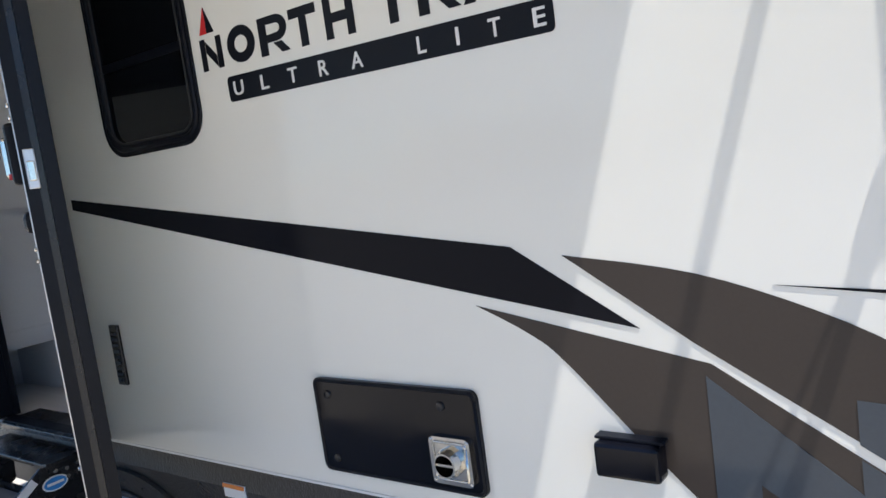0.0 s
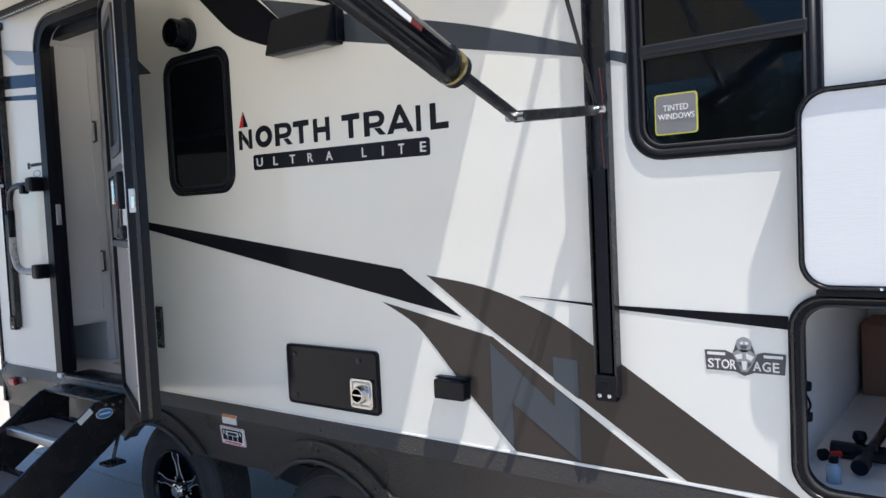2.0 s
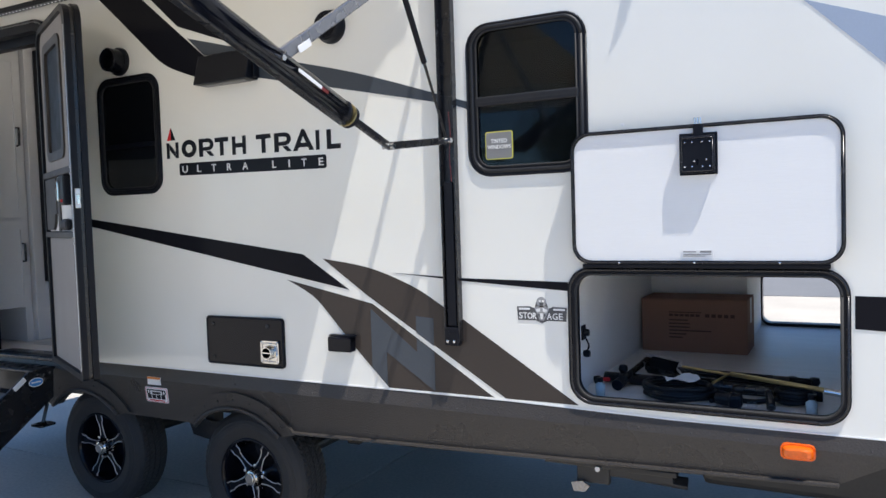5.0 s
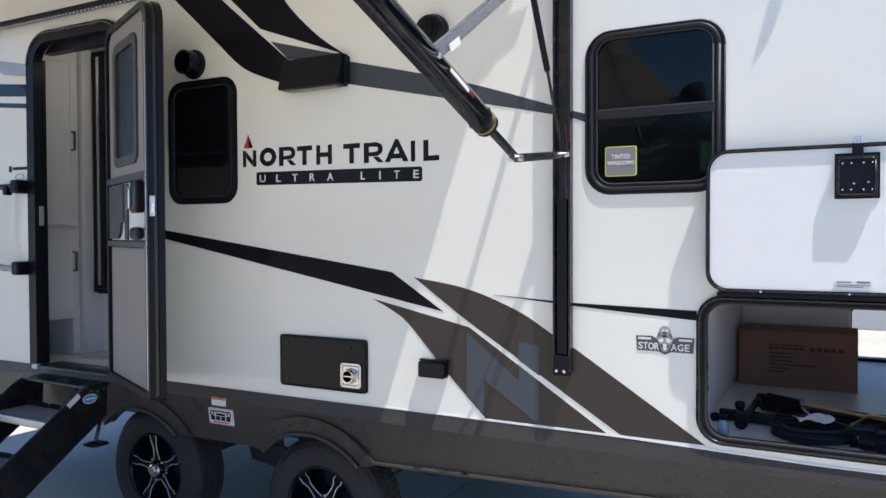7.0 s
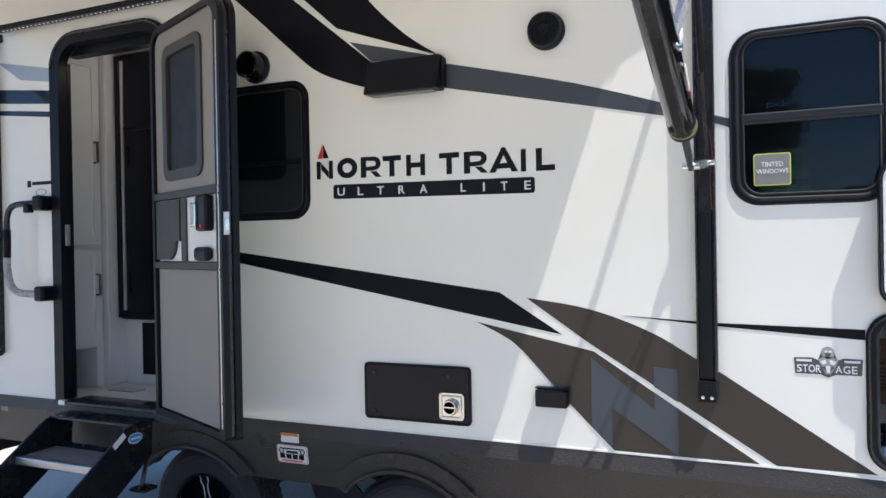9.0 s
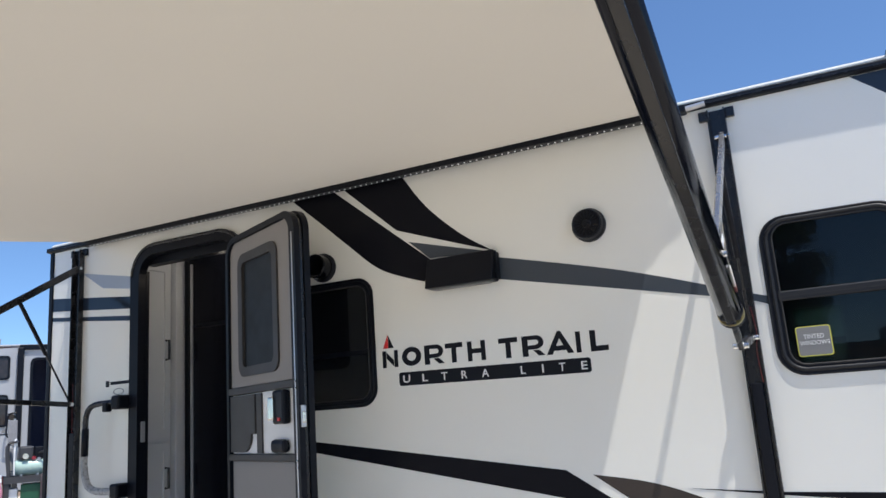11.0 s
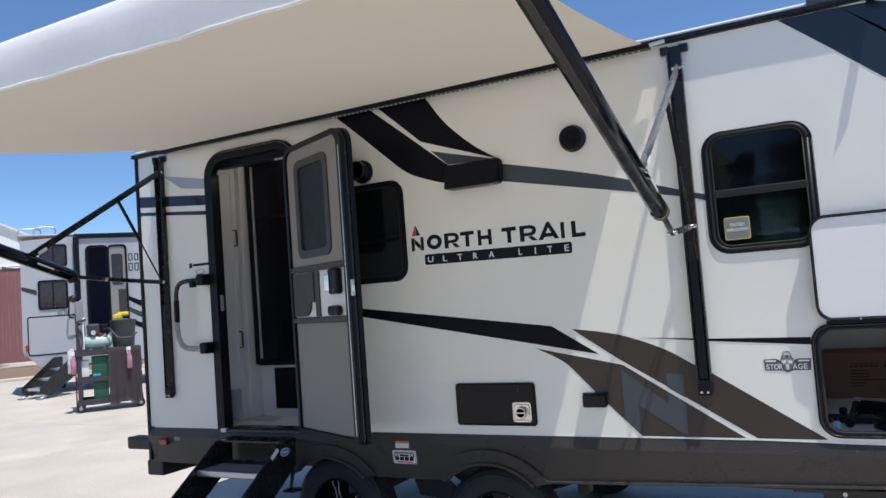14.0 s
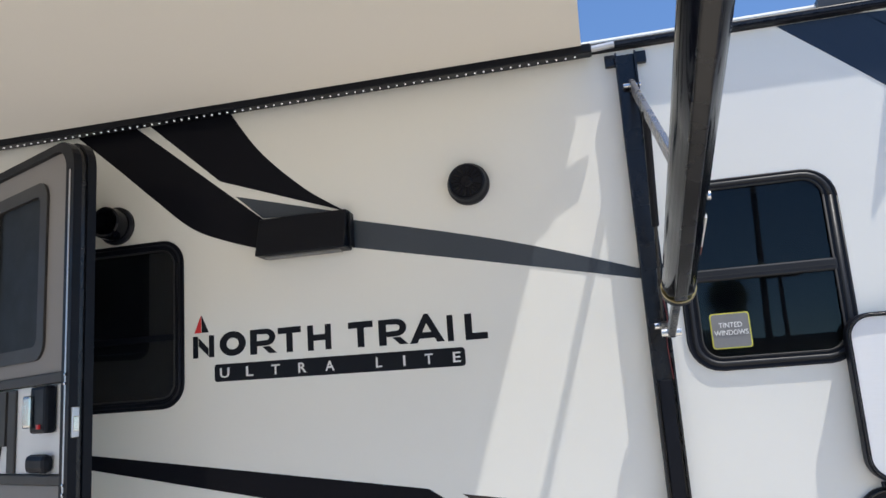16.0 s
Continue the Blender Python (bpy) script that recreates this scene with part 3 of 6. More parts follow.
for k, kind in enumerate(MARKS):
    x0, x1 = XS[2 * k], XS[2 * k + 1]
    z0, hh, ww = 2.007 - 0.02 * (x0 + 1.72) / 1.13, 0.084 if k == 0 else 0.094 if kind != "peak" else 0.104, x1 - x0
    bm = bmesh.new()
    slot = lambda pts: [(x0 + u * ww, z0 + v * hh) for u, v in pts]
    if kind == "ring":
        ell = lambda q: slot([(0.5 + q * 0.5 * math.cos(a), 0.5 + q * 0.5 * math.sin(a)) for a in (2 * math.pi * j / 28 for j in range(28))])
        plate(ell(1), [ell(0.47)], 0.0005, -0.0015, bm)
    elif kind == "peak":
        plate(slot([(0, 0), (0.44, 1), (0.56, 1), (1, 0), (0.78, 0), (0.72, 0.15), (0.28, 0.15), (0.22, 0)]), [slot([(0.37, 0.36), (0.63, 0.36), (0.5, 0.68)])], 0.0005, -0.0015, bm)
    elif kind == "hook":
        plate(slot([(0, 0), (0.26, 0), (0.26, 1), (0, 1)]), (), 0.0005, -0.0015, bm)
        arc = lambda q: [(0.6 + q * 0.36 * math.cos(a), 0.66 + q * 0.34 * math.sin(a)) for a in (math.pi / 2 - math.pi * j / 12 for j in range(13))]
        plate(slot([(0.26, 1)] + arc(1) + [(0.26, 0.32), (0.26, 0.52)] + arc(0.36)[::-1] + [(0.26, 0.8)]), (), 0.0005, -0.0015, bm)
        plate(slot([(0.46, 0.29), (0.74, 0.29), (1, 0), (0.72, 0)]), (), 0.0005, -0.0015, bm)
    elif kind == "diagonal":
        for pts in ([(0, 0), (0.24, 0), (0.24, 1), (0, 1)], [(0.76, 0), (1, 0), (1, 1), (0.76, 1)], [(0.27, 0.92), (0.27, 0.55), (0.73, 0.05), (0.73, 0.42)]):
            plate(slot(pts), (), 0.0005, -0.0015, bm)
    else:
        for a, b, c, d in BARS[kind]:
            plate(slot([(a, c), (b, c), (b, d), (a, d)]), (), 0.0005, -0.0015, bm)
    part("mark", bm, BLACK, badge)
part("arrow", decal([(-1.729, 2.104), (-1.700, 2.172), (-1.700, 2.104)]), REDINK, badge, "red compass arrow")
part("arrow", decal([(-1.698, 2.104), (-1.698, 2.172), (-1.668, 2.104)]), BLACK, badge)
bar_pts = [(x, z - 0.013 * (x + 1.645) / 0.976) for x, z in rrect(-1.645, -0.669, 1.912, 1.978, 0.012, 4)]
part("name_bar", decal(bar_pts), BLACK, badge, "black rounded name bar")
US = (-1.622, -1.583, -1.514, -1.485, -1.411, -1.378, -1.303, -1.272, -1.197, -1.161, -1.001, -0.978, -0.898, -0.890, -0.817, -0.788, -0.714, -0.686)
for k, ch in enumerate("ULTRALITE"):
    x0, x1 = US[2 * k], US[2 * k + 1]
    z0 = 1.926 - 0.013 * (x0 + 1.645) / 0.976
    part("letter", lettering([(ch, x0, x1, z0, z0 + 0.037, 0.012)], -0.0018), INKWHITE, badge, "white letter")

# ---- windows ----
def window(outer, hole, pane_mat, parent, bars, frame_mat, half, label="dark tinted window in a black frame"):
    w = new("window")
    w.parent = parent
    tagged(w, label)
    part("window_frame", plate(outer, [hole], 0.03, -0.005), BLACK, w)
    xs, zs = [p[0] for p in hole], [p[1] for p in hole]
    x0, x1, z0, z1 = min(xs), max(xs), min(zs), max(zs)
    grown = [(x + (0.004 if x > (x0 + x1) / 2 else -0.004), z + (0.004 if z > (z0 + z1) / 2 else -0.004)) for x, z in hole]
    part("pane", plate(grown, (), 0.004, 0.008), pane_mat, w)
    mid = [((a + c) / 2, (b + d) / 2) for (a, b), (c, d) in zip(outer, hole)]
    rolled = bead(mid, -0.001, 0.0095, 10)
    part("frame_roll", rolled, frame_mat, w, smooth=True)
    part("pane_seal", bead(hole, -0.004, 0.004, 6), RUBBER, w, smooth=True)
    part("frame_bead", bead(outer, -0.003, 0.004, 6), frame_mat, w, smooth=True)
    for z in bars:
        part("glazing_bar", boxes((x0 - 0.01, x1 + 0.01, -0.008 if half > 0.015 else 0.001, 0.0035, z - half, z + half), bevel=0.3 * half if half > 0.015 else 0.0008), frame_mat, w)
        if half > 0.015:
            part("bar_groove", boxes((x0, x1, -0.009, -0.0075, z - 0.004, z - 0.001)), RUBBER, w)
    return w


FRAMEBLACK = mat("satin_black_frame", (0.013, 0.014, 0.017), 0.5, vary=0.12, scale=9, fine=260, bump=0.0002, spec=0.35)
window(rrect(-2.268, -1.775, 1.828, 2.482, 0.09), rrect(-2.230, -1.813, 1.864, 2.446, 0.06), PANE, trailer, (2.10,), BLACK, 0.012)
win_b = window(rrect(0.091, 0.619, 1.818, 2.458, 0.1), rrect(0.136, 0.578, 1.856, 2.428, 0.062), TINT, trailer, (2.133,), FRAMEBLACK, 0.021)
part("sticker_border", plate(rrect(0.168, 0.294, 1.886, 2.004, 0.01, 3), (), 0.0035, 0.0015), YELLOW, win_b, "yellow bordered sticker")
part("sticker_panel", plate(rrect(0.172, 0.29, 1.89, 2.0, 0.008, 3), (), 0.0035, 0.0005), GREYINK, win_b)
part("sticker_words", lettering([("TINTED", 0.194, 0.268, 1.955, 1.972, 0.01), ("WINDOWS", 0.178, 0.285, 1.93, 1.947, 0.01)], 0.0008, 0.0016), INKWHITE, win_b)

# ---- entry door ----
part("door_surround", plate(rrect(-3.488, -2.60, 0.85, 2.905, 0.19, 8, foot=0.0), [rrect(-3.418, -2.655, 0.862, 2.838, 0.135, 8, foot=0.0)], 0.03, -0.028), BLACK, trailer, "black moulded door surround")
part("surround_bead", pipe([(x, -0.028, z) for x, z in rrect(-3.476, -2.612, 0.87, 2.893, 0.18, 8, foot=0.0)[:18]], 0.009, 6), BLACKMETAL, trailer, smooth=True)
part("door_jamb", boxes((-3.436, -3.416, 0.031, 0.056, 0.86, 2.75), (-2.65, -2.62, 0.031, 0.12, 0.86, 2.75)), BLACK, trailer)
part("door_header", boxes((-3.43, -2.64, 0.0465, 0.11, 2.79, 2.90)), BLACK, trailer)
part("strike_plate", boxes((-3.419, -3.411, 0.0, 0.03, 1.72, 1.84), bevel=0.003), ALU, trailer)
part("threshold", boxes((-3.40, -2.64, -0.045, 0.13, 0.838, 0.858), bevel=0.004), BLACKMETAL, trailer)
part("threshold_end", boxes((-3.44, -3.39, -0.05, 0.0, 0.835, 0.862), bevel=0.003), INKWHITE, trailer)

LEAF_W, LZ0, LZ1 = 0.812, 0.858, 2.80
leaf = new("entry_door")
leaf.parent = trailer
tagged(leaf, "open entry door, taupe inside panel with small window")


def leaf_part(name, bm, material, label="", smooth=False):
    return part(name, bm, material, leaf, label, smooth)


out_l = rrect(0, LEAF_W, LZ0, LZ1, 0.11, 7, foot=0.02)
leaf_part("leaf_frame", plate(out_l, [rrect(0.03, LEAF_W - 0.055, LZ0 + 0.03, LZ1 - 0.03, 0.08, 7, foot=0.01)], 0.0, -0.03), BLACK)
leaf_part("leaf_core", plate(rrect(0.004, LEAF_W - 0.004, LZ0 + 0.004, LZ1 - 0.004, 0.106, 7, foot=0.018), [rrect(0.165, 0.585, 2.045, 2.665, 0.05, 5)], 0.0, 0.018), BLACKMETAL)
leaf_part("leaf_edge_strip", boxes((LEAF_W - 0.030, LEAF_W - 0.022, -0.033, 0.02, LZ0 + 0.05, LZ1 - 0.12), bevel=0.002), ALU, "bright aluminium edge strip")
leaf_part("outer_frame", plate(rrect(-0.005, LEAF_W + 0.006, LZ0 - 0.006, LZ1 + 0.006, 0.115, 7, foot=0.02), [rrect(0.03, LEAF_W - 0.03, LZ0 + 0.03, LZ1 - 0.03, 0.08, 7, foot=0.01)], 0.019, 0.05), BLACK)
leaf_part("outer_skin", plate(rrect(0.01, LEAF_W - 0.01, LZ0 + 0.01, LZ1 - 0.01, 0.1, 7, foot=0.02), [rrect(0.165, 0.585, 2.045, 2.665, 0.05, 5)], 0.022, 0.047), WHITE)
leaf_part("upper_panel", plate(rrect(0.032, LEAF_W - 0.058, 1.975, LZ1 - 0.032, 0.078, 7, foot=0.01), [rrect(0.165, 0.585, 2.045, 2.665, 0.05, 5)], -0.001, -0.014), TAN)
leaf_part("window_ring", plate(rrect(0.145, 0.605, 2.025, 2.685, 0.065, 6), [rrect(0.195, 0.555, 2.075, 2.635, 0.035, 6)], 0.0, -0.024), TAUPE_D, "dark taupe window ring")
leaf_part("window_pane", plate(rrect(0.196, 0.554, 2.076, 2.634, 0.034, 6), (), -0.004, -0.009), BLIND)
leaf_part("lower_panel", boxes((0.034, LEAF_W - 0.06, -0.013, -0.001, LZ0 + 0.034, 1.595), bevel=0.003), TAN)
leaf_part("mid_panel", boxes((0.034, LEAF_W - 0.06, -0.010, -0.001, 1.632, 1.935), bevel=0.003), DOORWHITE, "white middle panel")
leaf_part("cross_rail", boxes((0.02, LEAF_W - 0.05, -0.03, -0.001, 1.936, 1.972), bevel=0.004), TAUPE_D)
leaf_part("cross_rail", boxes((0.02, LEAF_W - 0.05, -0.03, -0.001, 1.597, 1.63), bevel=0.004), TAUPE_D)
slider = [(0.034, 1.64), (0.19, 1.64)] + [(0.19 + 0.09 * math.sin(radians(a)), 1.64 + 0.09 - 0.09 * math.cos(radians(a))) for a in range(15, 91, 15)] + [(0.33, 1.73), (0.33, 1.93), (0.034, 1.93)]
leaf_part("screen_slider", plate(slider, (), -0.0105, -0.024), TAUPE_D, "dark taupe sliding panel in the screen")
leaf_part("slider_rail", boxes((0.34, 0.40, -0.02, -0.0105, 1.635, 1.93), bevel=0.003), TAUPE_D)
leaf_part("latch_body", boxes((0.585, 0.70, -0.055, -0.011, 1.77, 1.93), bevel=0.012), BLACK, "black door latch")
leaf_part("latch_paddle", boxes((0.56, 0.62, -0.068, -0.055, 1.79, 1.90), bevel=0.01), CHROME)
leaf_part("latch_tab", boxes((0.655, 0.672, -0.062, -0.055, 1.785, 1.80)), REDINK)
leaf_part("screen_latch", boxes((0.54, 0.69, -0.05, -0.011, 1.637, 1.70), bevel=0.02), BLACK)
leaf_part("deadbolt_plate", boxes((LEAF_W - 0.004, LEAF_W + 0.009, -0.022, 0.004, 1.75, 1.85), bevel=0.003), ALU, "bright deadbolt plate")
leaf_part("deadbolt", boxes((LEAF_W + 0.005, LEAF_W + 0.016, -0.018, 0.0, 1.77, 1.82), bevel=0.003), CHROME)
for z in (1.96, 1.93, 1.60, 1.57, 1.02):
    leaf_part("edge_screw", lathe([(0.0, -0.0385), (0.006, -0.037), (0.006, -0.033)], 8, at=(LEAF_W - 0.021, 0, z)), STEEL)
leaf.matrix_basis = Matrix.Translation((-2.66, -0.065, 0)) @ Matrix.Rotation(radians(-25), 4, "Z")
for z in (1.1, 1.8, 2.5):
    part("door_hinge", rod((-2.655, -0.048, z), (-2.655, -0.048, z + 0.12), 0.014), BLACKMETAL, trailer)
part("grip_plate", boxes((-2.455, -2.405, -0.014, -0.001, 1.075, 1.285), bevel=0.004), BLACKMETAL, trailer)
for k in range(9):
    part("grip_slot", boxes((-2.446, -2.414, -0.018, -0.0135, 1.09 + 0.02 * k, 1.10 + 0.02 * k)), SLATE, trailer)

# grab handle beside the door
grab = new("grab_handle")
grab.parent = trailer
tagged(grab, "black tubular grab handle, lower end still wrapped")
top_run = curved([(-3.53, -0.075, 1.962), (-3.66, -0.085, 1.962), (-3.735, -0.09, 1.945), (-3.772, -0.09, 1.89), (-3.776, -0.09, 1.80)], 4)
part("tube", pipe(top_run + [(-3.779, -0.09, 1.64)], 0.017, 10), BLACKMETAL, grab, smooth=True)
wrap = curved([(-3.779, -0.09, 1.66), (-3.778, -0.09, 1.58), (-3.745, -0.088, 1.49), (-3.67, -0.085, 1.458), (-3.55, -0.08, 1.455)], 4)
part("wrapped_tube", pipe(wrap, 0.021, 9), mat("crinkled_film", (0.33, 0.33, 0.33), 0.3, vary=0.5, scale=60, fine=200, bump=0.004), grab, "crinkled protective film on the tube")
part("foam_grip", rod((-3.7755, -0.09, 1.82), (-3.7785, -0.09, 1.66), 0.021), BLACK, grab, smooth=True)
for z in (1.962, 1.455):
    part("mount", boxes((-3.56, -3.49, -0.10, -0.002, z - 0.042, z + 0.042), bevel=0.014), BLACK, grab)
part("bracket_clip", boxes((-3.625, -3.585, -0.105, -0.06, 1.91, 1.965), bevel=0.008), BLACK, grab)
part("maker_badge", boxes((-3.715, -3.685, -0.002, 0.0005, 2.062, 2.10), (-3.675, -3.50, -0.002, 0.0005, 2.073, 2.092)), BLACK, trailer, "small dark maker badge as plain bars")
part("oval_badge", plate([(-3.605 + 0.045 * math.cos(a), 2.03 + 0.02 * math.sin(a)) for a in (2 * math.pi * k / 20 for k in range(20))], [[(-3.605 + 0.04 * math.cos(a), 2.03 + 0.016 * math.sin(a)) for a in (2 * math.pi * k / 20 for k in range(20))]], 0.0005, -0.0015), GREYINK, trailer)

LAMP = mat("lit_lamp_lens", (0.8, 0.75, 0.65), 0.4)
LAMP.node_tree.nodes["Principled BSDF"].inputs["Emission Color"].default_value = (1.0, 0.84, 0.6, 1)
LAMP.node_tree.nodes["Principled BSDF"].inputs["Emission Strength"].default_value = 3.0
# interior seen through the door
part("pantry", boxes((-4.18, -3.60, 0.06, 0.41, 1.10, 2.92), (-4.18, -3.60, 0.06, 0.085, 0.852, 1.10), (-4.18, -3.60, 0.36, 0.41, 0.852, 1.10), (-4.18, -4.05, 0.086, 0.359, 0.852, 1.10)), CABINET, trailer, "white pantry cabinet")
for z0, z1, hz in ((1.13, 1.70, 1.484), (1.73, 2.86, 2.29)):
    part("pantry_door", boxes((-3.60, -3.582, 0.075, 0.385, z0, z1), bevel=0.003), CABINET, trailer)
    part("pantry_door_frame", boxes((-3.582, -3.573, 0.075, 0.125, z0, z1), (-3.582, -3.573, 0.335, 0.385, z0, z1), (-3.582, -3.573, 0.125, 0.335, z0, z0 + 0.055), (-3.582, -3.573, 0.125, 0.335, z1 - 0.055, z1)), CABINET, trailer)
    bm = pipe([(-3.574, 0.345, hz - 0.062), (-3.545, 0.345, hz - 0.062), (-3.545, 0.345, hz + 0.062), (-3.574, 0.345, hz + 0.062)], 0.008, 6)
    part("pantry_handle", bm, BLACKMETAL, trailer, "black bar handle")
part("white_post", boxes((-3.66, -3.555, 0.415, 0.59, 0.852, 2.92), bevel=0.004), CABINET, trailer)
part("inner_partition", boxes((-3.554, -2.4, 0.55, 0.59, 0.852, 2.92)), CABINET, trailer)
part("fridge_door", boxes((-3.50, -2.95, 0.465, 0.549, 1.30, 2.90), bevel=0.006), GLOSSBLACK, trailer, "tall gloss black refrigerator door")
part("fridge_seam", boxes((-3.50, -2.95, 0.457, 0.4645, 2.425, 2.450)), BLACK, trailer)
part("fridge_frame", boxes((-3.535, -3.502, 0.47, 0.549, 1.27, 2.90), (-3.502, -2.95, 0.47, 0.549, 1.262, 1.298), bevel=0.003), BLACK, trailer)
part("fridge_strip", boxes((-3.470, -3.450, 0.452, 0.465, 1.32, 2.86), bevel=0.003), ALU, trailer)
part("ceiling_lamp", lathe([(0.0, 2.884), (0.055, 2.884), (0.065, 2.892), (0.065, 2.924)], 24, "z", at=(-3.05, 0.33, 0)), LAMP, trailer, "round lit ceiling lamp")
glow = new("ceiling_glow", bpy.data.lights.new("ceiling_glow", "POINT"))
glow.data.energy, glow.data.color, glow.data.shadow_soft_size = 0.4, (1.0, 0.9, 0.78), 0.06
glow.location = (-3.05, 0.33, 2.80)
part("furnace_grille", boxes((-3.41, -3.20, 0.538, 0.549, 0.913, 1.235), bevel=0.003), BLACK, trailer)
part("inner_side", boxes((-2.42, -2.40, 0.05, 0.549, 0.852, 2.92)), CABINET, trailer)
part("floor_vent", boxes((-3.45, -3.25, 0.30, 0.40, 0.851, 0.856)), ALU, trailer)

# entry step
step = new("entry_step")
step.parent = trailer
tagged(step, "black folding entry step with three treads")
for x in (-3.36, -2.775):
    side = plate([(-0.03, 0.80), (-0.19, 0.80), (-1.21, 0.10), (-1.21, -0.06), (-1.05, -0.06), (-0.04, 0.62)], (), 0, 0.012)
    side.transform(Matrix(((0, 1, 0, x), (1, 0, 0, 0), (0, 0, 1, 0), (0, 0, 0, 1))))
    part("side_plate", side, BLACKMETAL, step)
    for k, (y, z) in enumerate(((-0.06, 0.775), (-0.10, 0.77), (-0.14, 0.775), (-0.10, 0.74))):
        part("bolt", rod((x + (0.012 if x > -3 else -0.004), y, z), (x + (0.018 if x > -3 else -0.010), y, z), 0.008, 8), STEEL, step)
part("top_plate", boxes((-3.37, -2.76, -0.17, -0.02, 0.79, 0.806), bevel=0.004), BLACKMETAL, step)
TREADGRIP = mat("grey_tread_grip", (0.16, 0.165, 0.18), 0.8, vary=0.12, scale=8, fine=300, bump=0.001)
for y, z in ((-0.375, 0.635), (-0.655, 0.415), (-0.935, 0.195)):
    part("tread", boxes((-3.346, -2.776, y, y + 0.235, z - 0.03, z), bevel=0.004), BLACKMETAL, step)
    part("tread_grip", boxes((-3.34, -2.782, y + 0.035, y + 0.23, z, z + 0.004)), TREADGRIP, step, "grey gritty tread pad")
    part("nosing", boxes((-3.346, -2.776, y - 0.012, y + 0.03, z - 0.034, z + 0.008), bevel=0.006), ALU, step, "bright aluminium nosing")
    part("back_riser", boxes((-3.346, -2.776, y + 0.236, y + 0.244, z - 0.04, z + 0.03)), BLACKMETAL, step)
for name, ry, rz, x1, m in (("badge_ring", 0.046, 0.027, -2.7605, INKWHITE), ("oval_badge", 0.041, 0.022, -2.7595, BLUE)):
    bm = lathe([(0.0, -0.002), (1.0, -0.002), (1.0, 0.0), (0.0, 0.0)], 28)
    bm.transform(Matrix(((0, -1, 0, x1 - 0.002), (ry, 0, 0, -0.148), (0, 0, rz, 0.733), (0, 0, 0, 1))))
    part(name, bm, m, step, "small oval blue badge" if m is BLUE else "")
part("badge_bar", boxes((-2.7598, -2.7570, -0.178, -0.118, 0.729, 0.738)), INKWHITE, step)
part("white_label", bar((-2.7612, -0.215, 0.765), (-2.7612, -0.285, 0.715), 0.002, 0.03, bevel=0, side=(1, 0, 0)), PAPER, step)
stop = part("stop_bracket", plate(rrect(-2.762, -2.66, -0.20, -0.10, 0.012, 3), [rrect(-2.715, -2.69, -0.165, -0.135, 0.01, 3)], 0.0, 0.012), BLACKMETAL, step)
stop.matrix_basis = Matrix(((1, 0, 0, 0), (0, 0, 1, 0), (0, -1, 0, 0.49), (0, 0, 0, 1)))
part("bracket_stay", bar((-2.745, -0.13, 0.485), (-2.745, -0.09, 0.61), 0.03, 0.008), BLACKMETAL, step)

# ---- fittings on the wall ----
fd = new("furnace_access_door")
fd.parent = trailer
part("panel", plate(rrect(-1.49, -0.967, 0.908, 1.163, 0.02, 4), (), 0.0005, -0.012), GLOSSBLACK, fd, "gloss black access panel")
part("panel_rim", bead(rrect(-1.484, -0.973, 0.914, 1.157, 0.018, 4), -0.011, 0.005, 6), BLACK, fd, smooth=True)
for x, z in ((-1.44, 1.12), (-1.07, 1.12), (-1.44, 0.945)):
    part("stud", lathe([(0.0, -0.018), (0.010, -0.017), (0.012, -0.0125)], 12, at=(x, 0, z)), BLACKMETAL, fd)
part("vent_plate", plate(rrect(-1.112, -0.995, 0.932, 1.048, 0.014, 4), (), -0.0125, -0.022), CHROME, fd, "stainless exhaust vent plate")
part("vent_rim", bead(rrect(-1.100, -1.007, 0.944, 1.036, 0.010, 4), -0.022, 0.004, 6), CHROME, fd, smooth=True)
part("exhaust_pipe", lathe([(0.036, -0.022), (0.036, -0.03), (0.030, -0.05), (0.026, -0.05), (0.026, -0.024)], 28, at=(-1.053, 0, 0.99)), CHROME, fd, smooth=False)
part("exhaust_bore", lathe([(0.0, -0.026), (0.026, -0.026)], 24, at=(-1.053, 0, 0.99)), BLACK, fd)
part("exhaust_bar", boxes((-1.079, -1.027, -0.046, -0.042, 0.987, 0.993)), CHROME, fd)
for x in (-1.105, -1.002):
    for z in (0.939, 1.041):
        part("screw", lathe([(0.0, -0.025), (0.004, -0.024), (0.005, -0.022)], 8, at=(x, 0, z)), STEEL, fd)

outlet = new("power_inlet_cover")
outlet.parent = trailer
part("cover", boxes((-0.67, -0.536, -0.05, -0.0005, 1.022, 1.094), bevel=0.008), GLOSSBLACK, outlet, "gloss black socket cover")
part("cover_lip", boxes((-0.674, -0.532, -0.03, -0.0005, 1.094, 1.101), bevel=0.002), BLACK, outlet)

porch = new("porch_light")
porch.parent = trailer
tagged(porch, "boxy black porch light, unlit")
bm = boxes((-1.425, -1.07, -0.05, -0.0005, 2.36, 2.512), bevel=0.006)
for v in bm.verts:
    if v.co.y < -0.02:
        v.co.y -= 0.045 * (2.512 - v.co.z) / 0.152
part("housing", bm, BLACK, porch)
part("lens", boxes((-1.395, -1.10, -0.07, -0.02, 2.354, 2.359)), GREYINK, porch)
part("end_rib", boxes((-1.068, -1.06, -0.045, -0.0005, 2.37, 2.50), bevel=0.002), BLACK, porch)


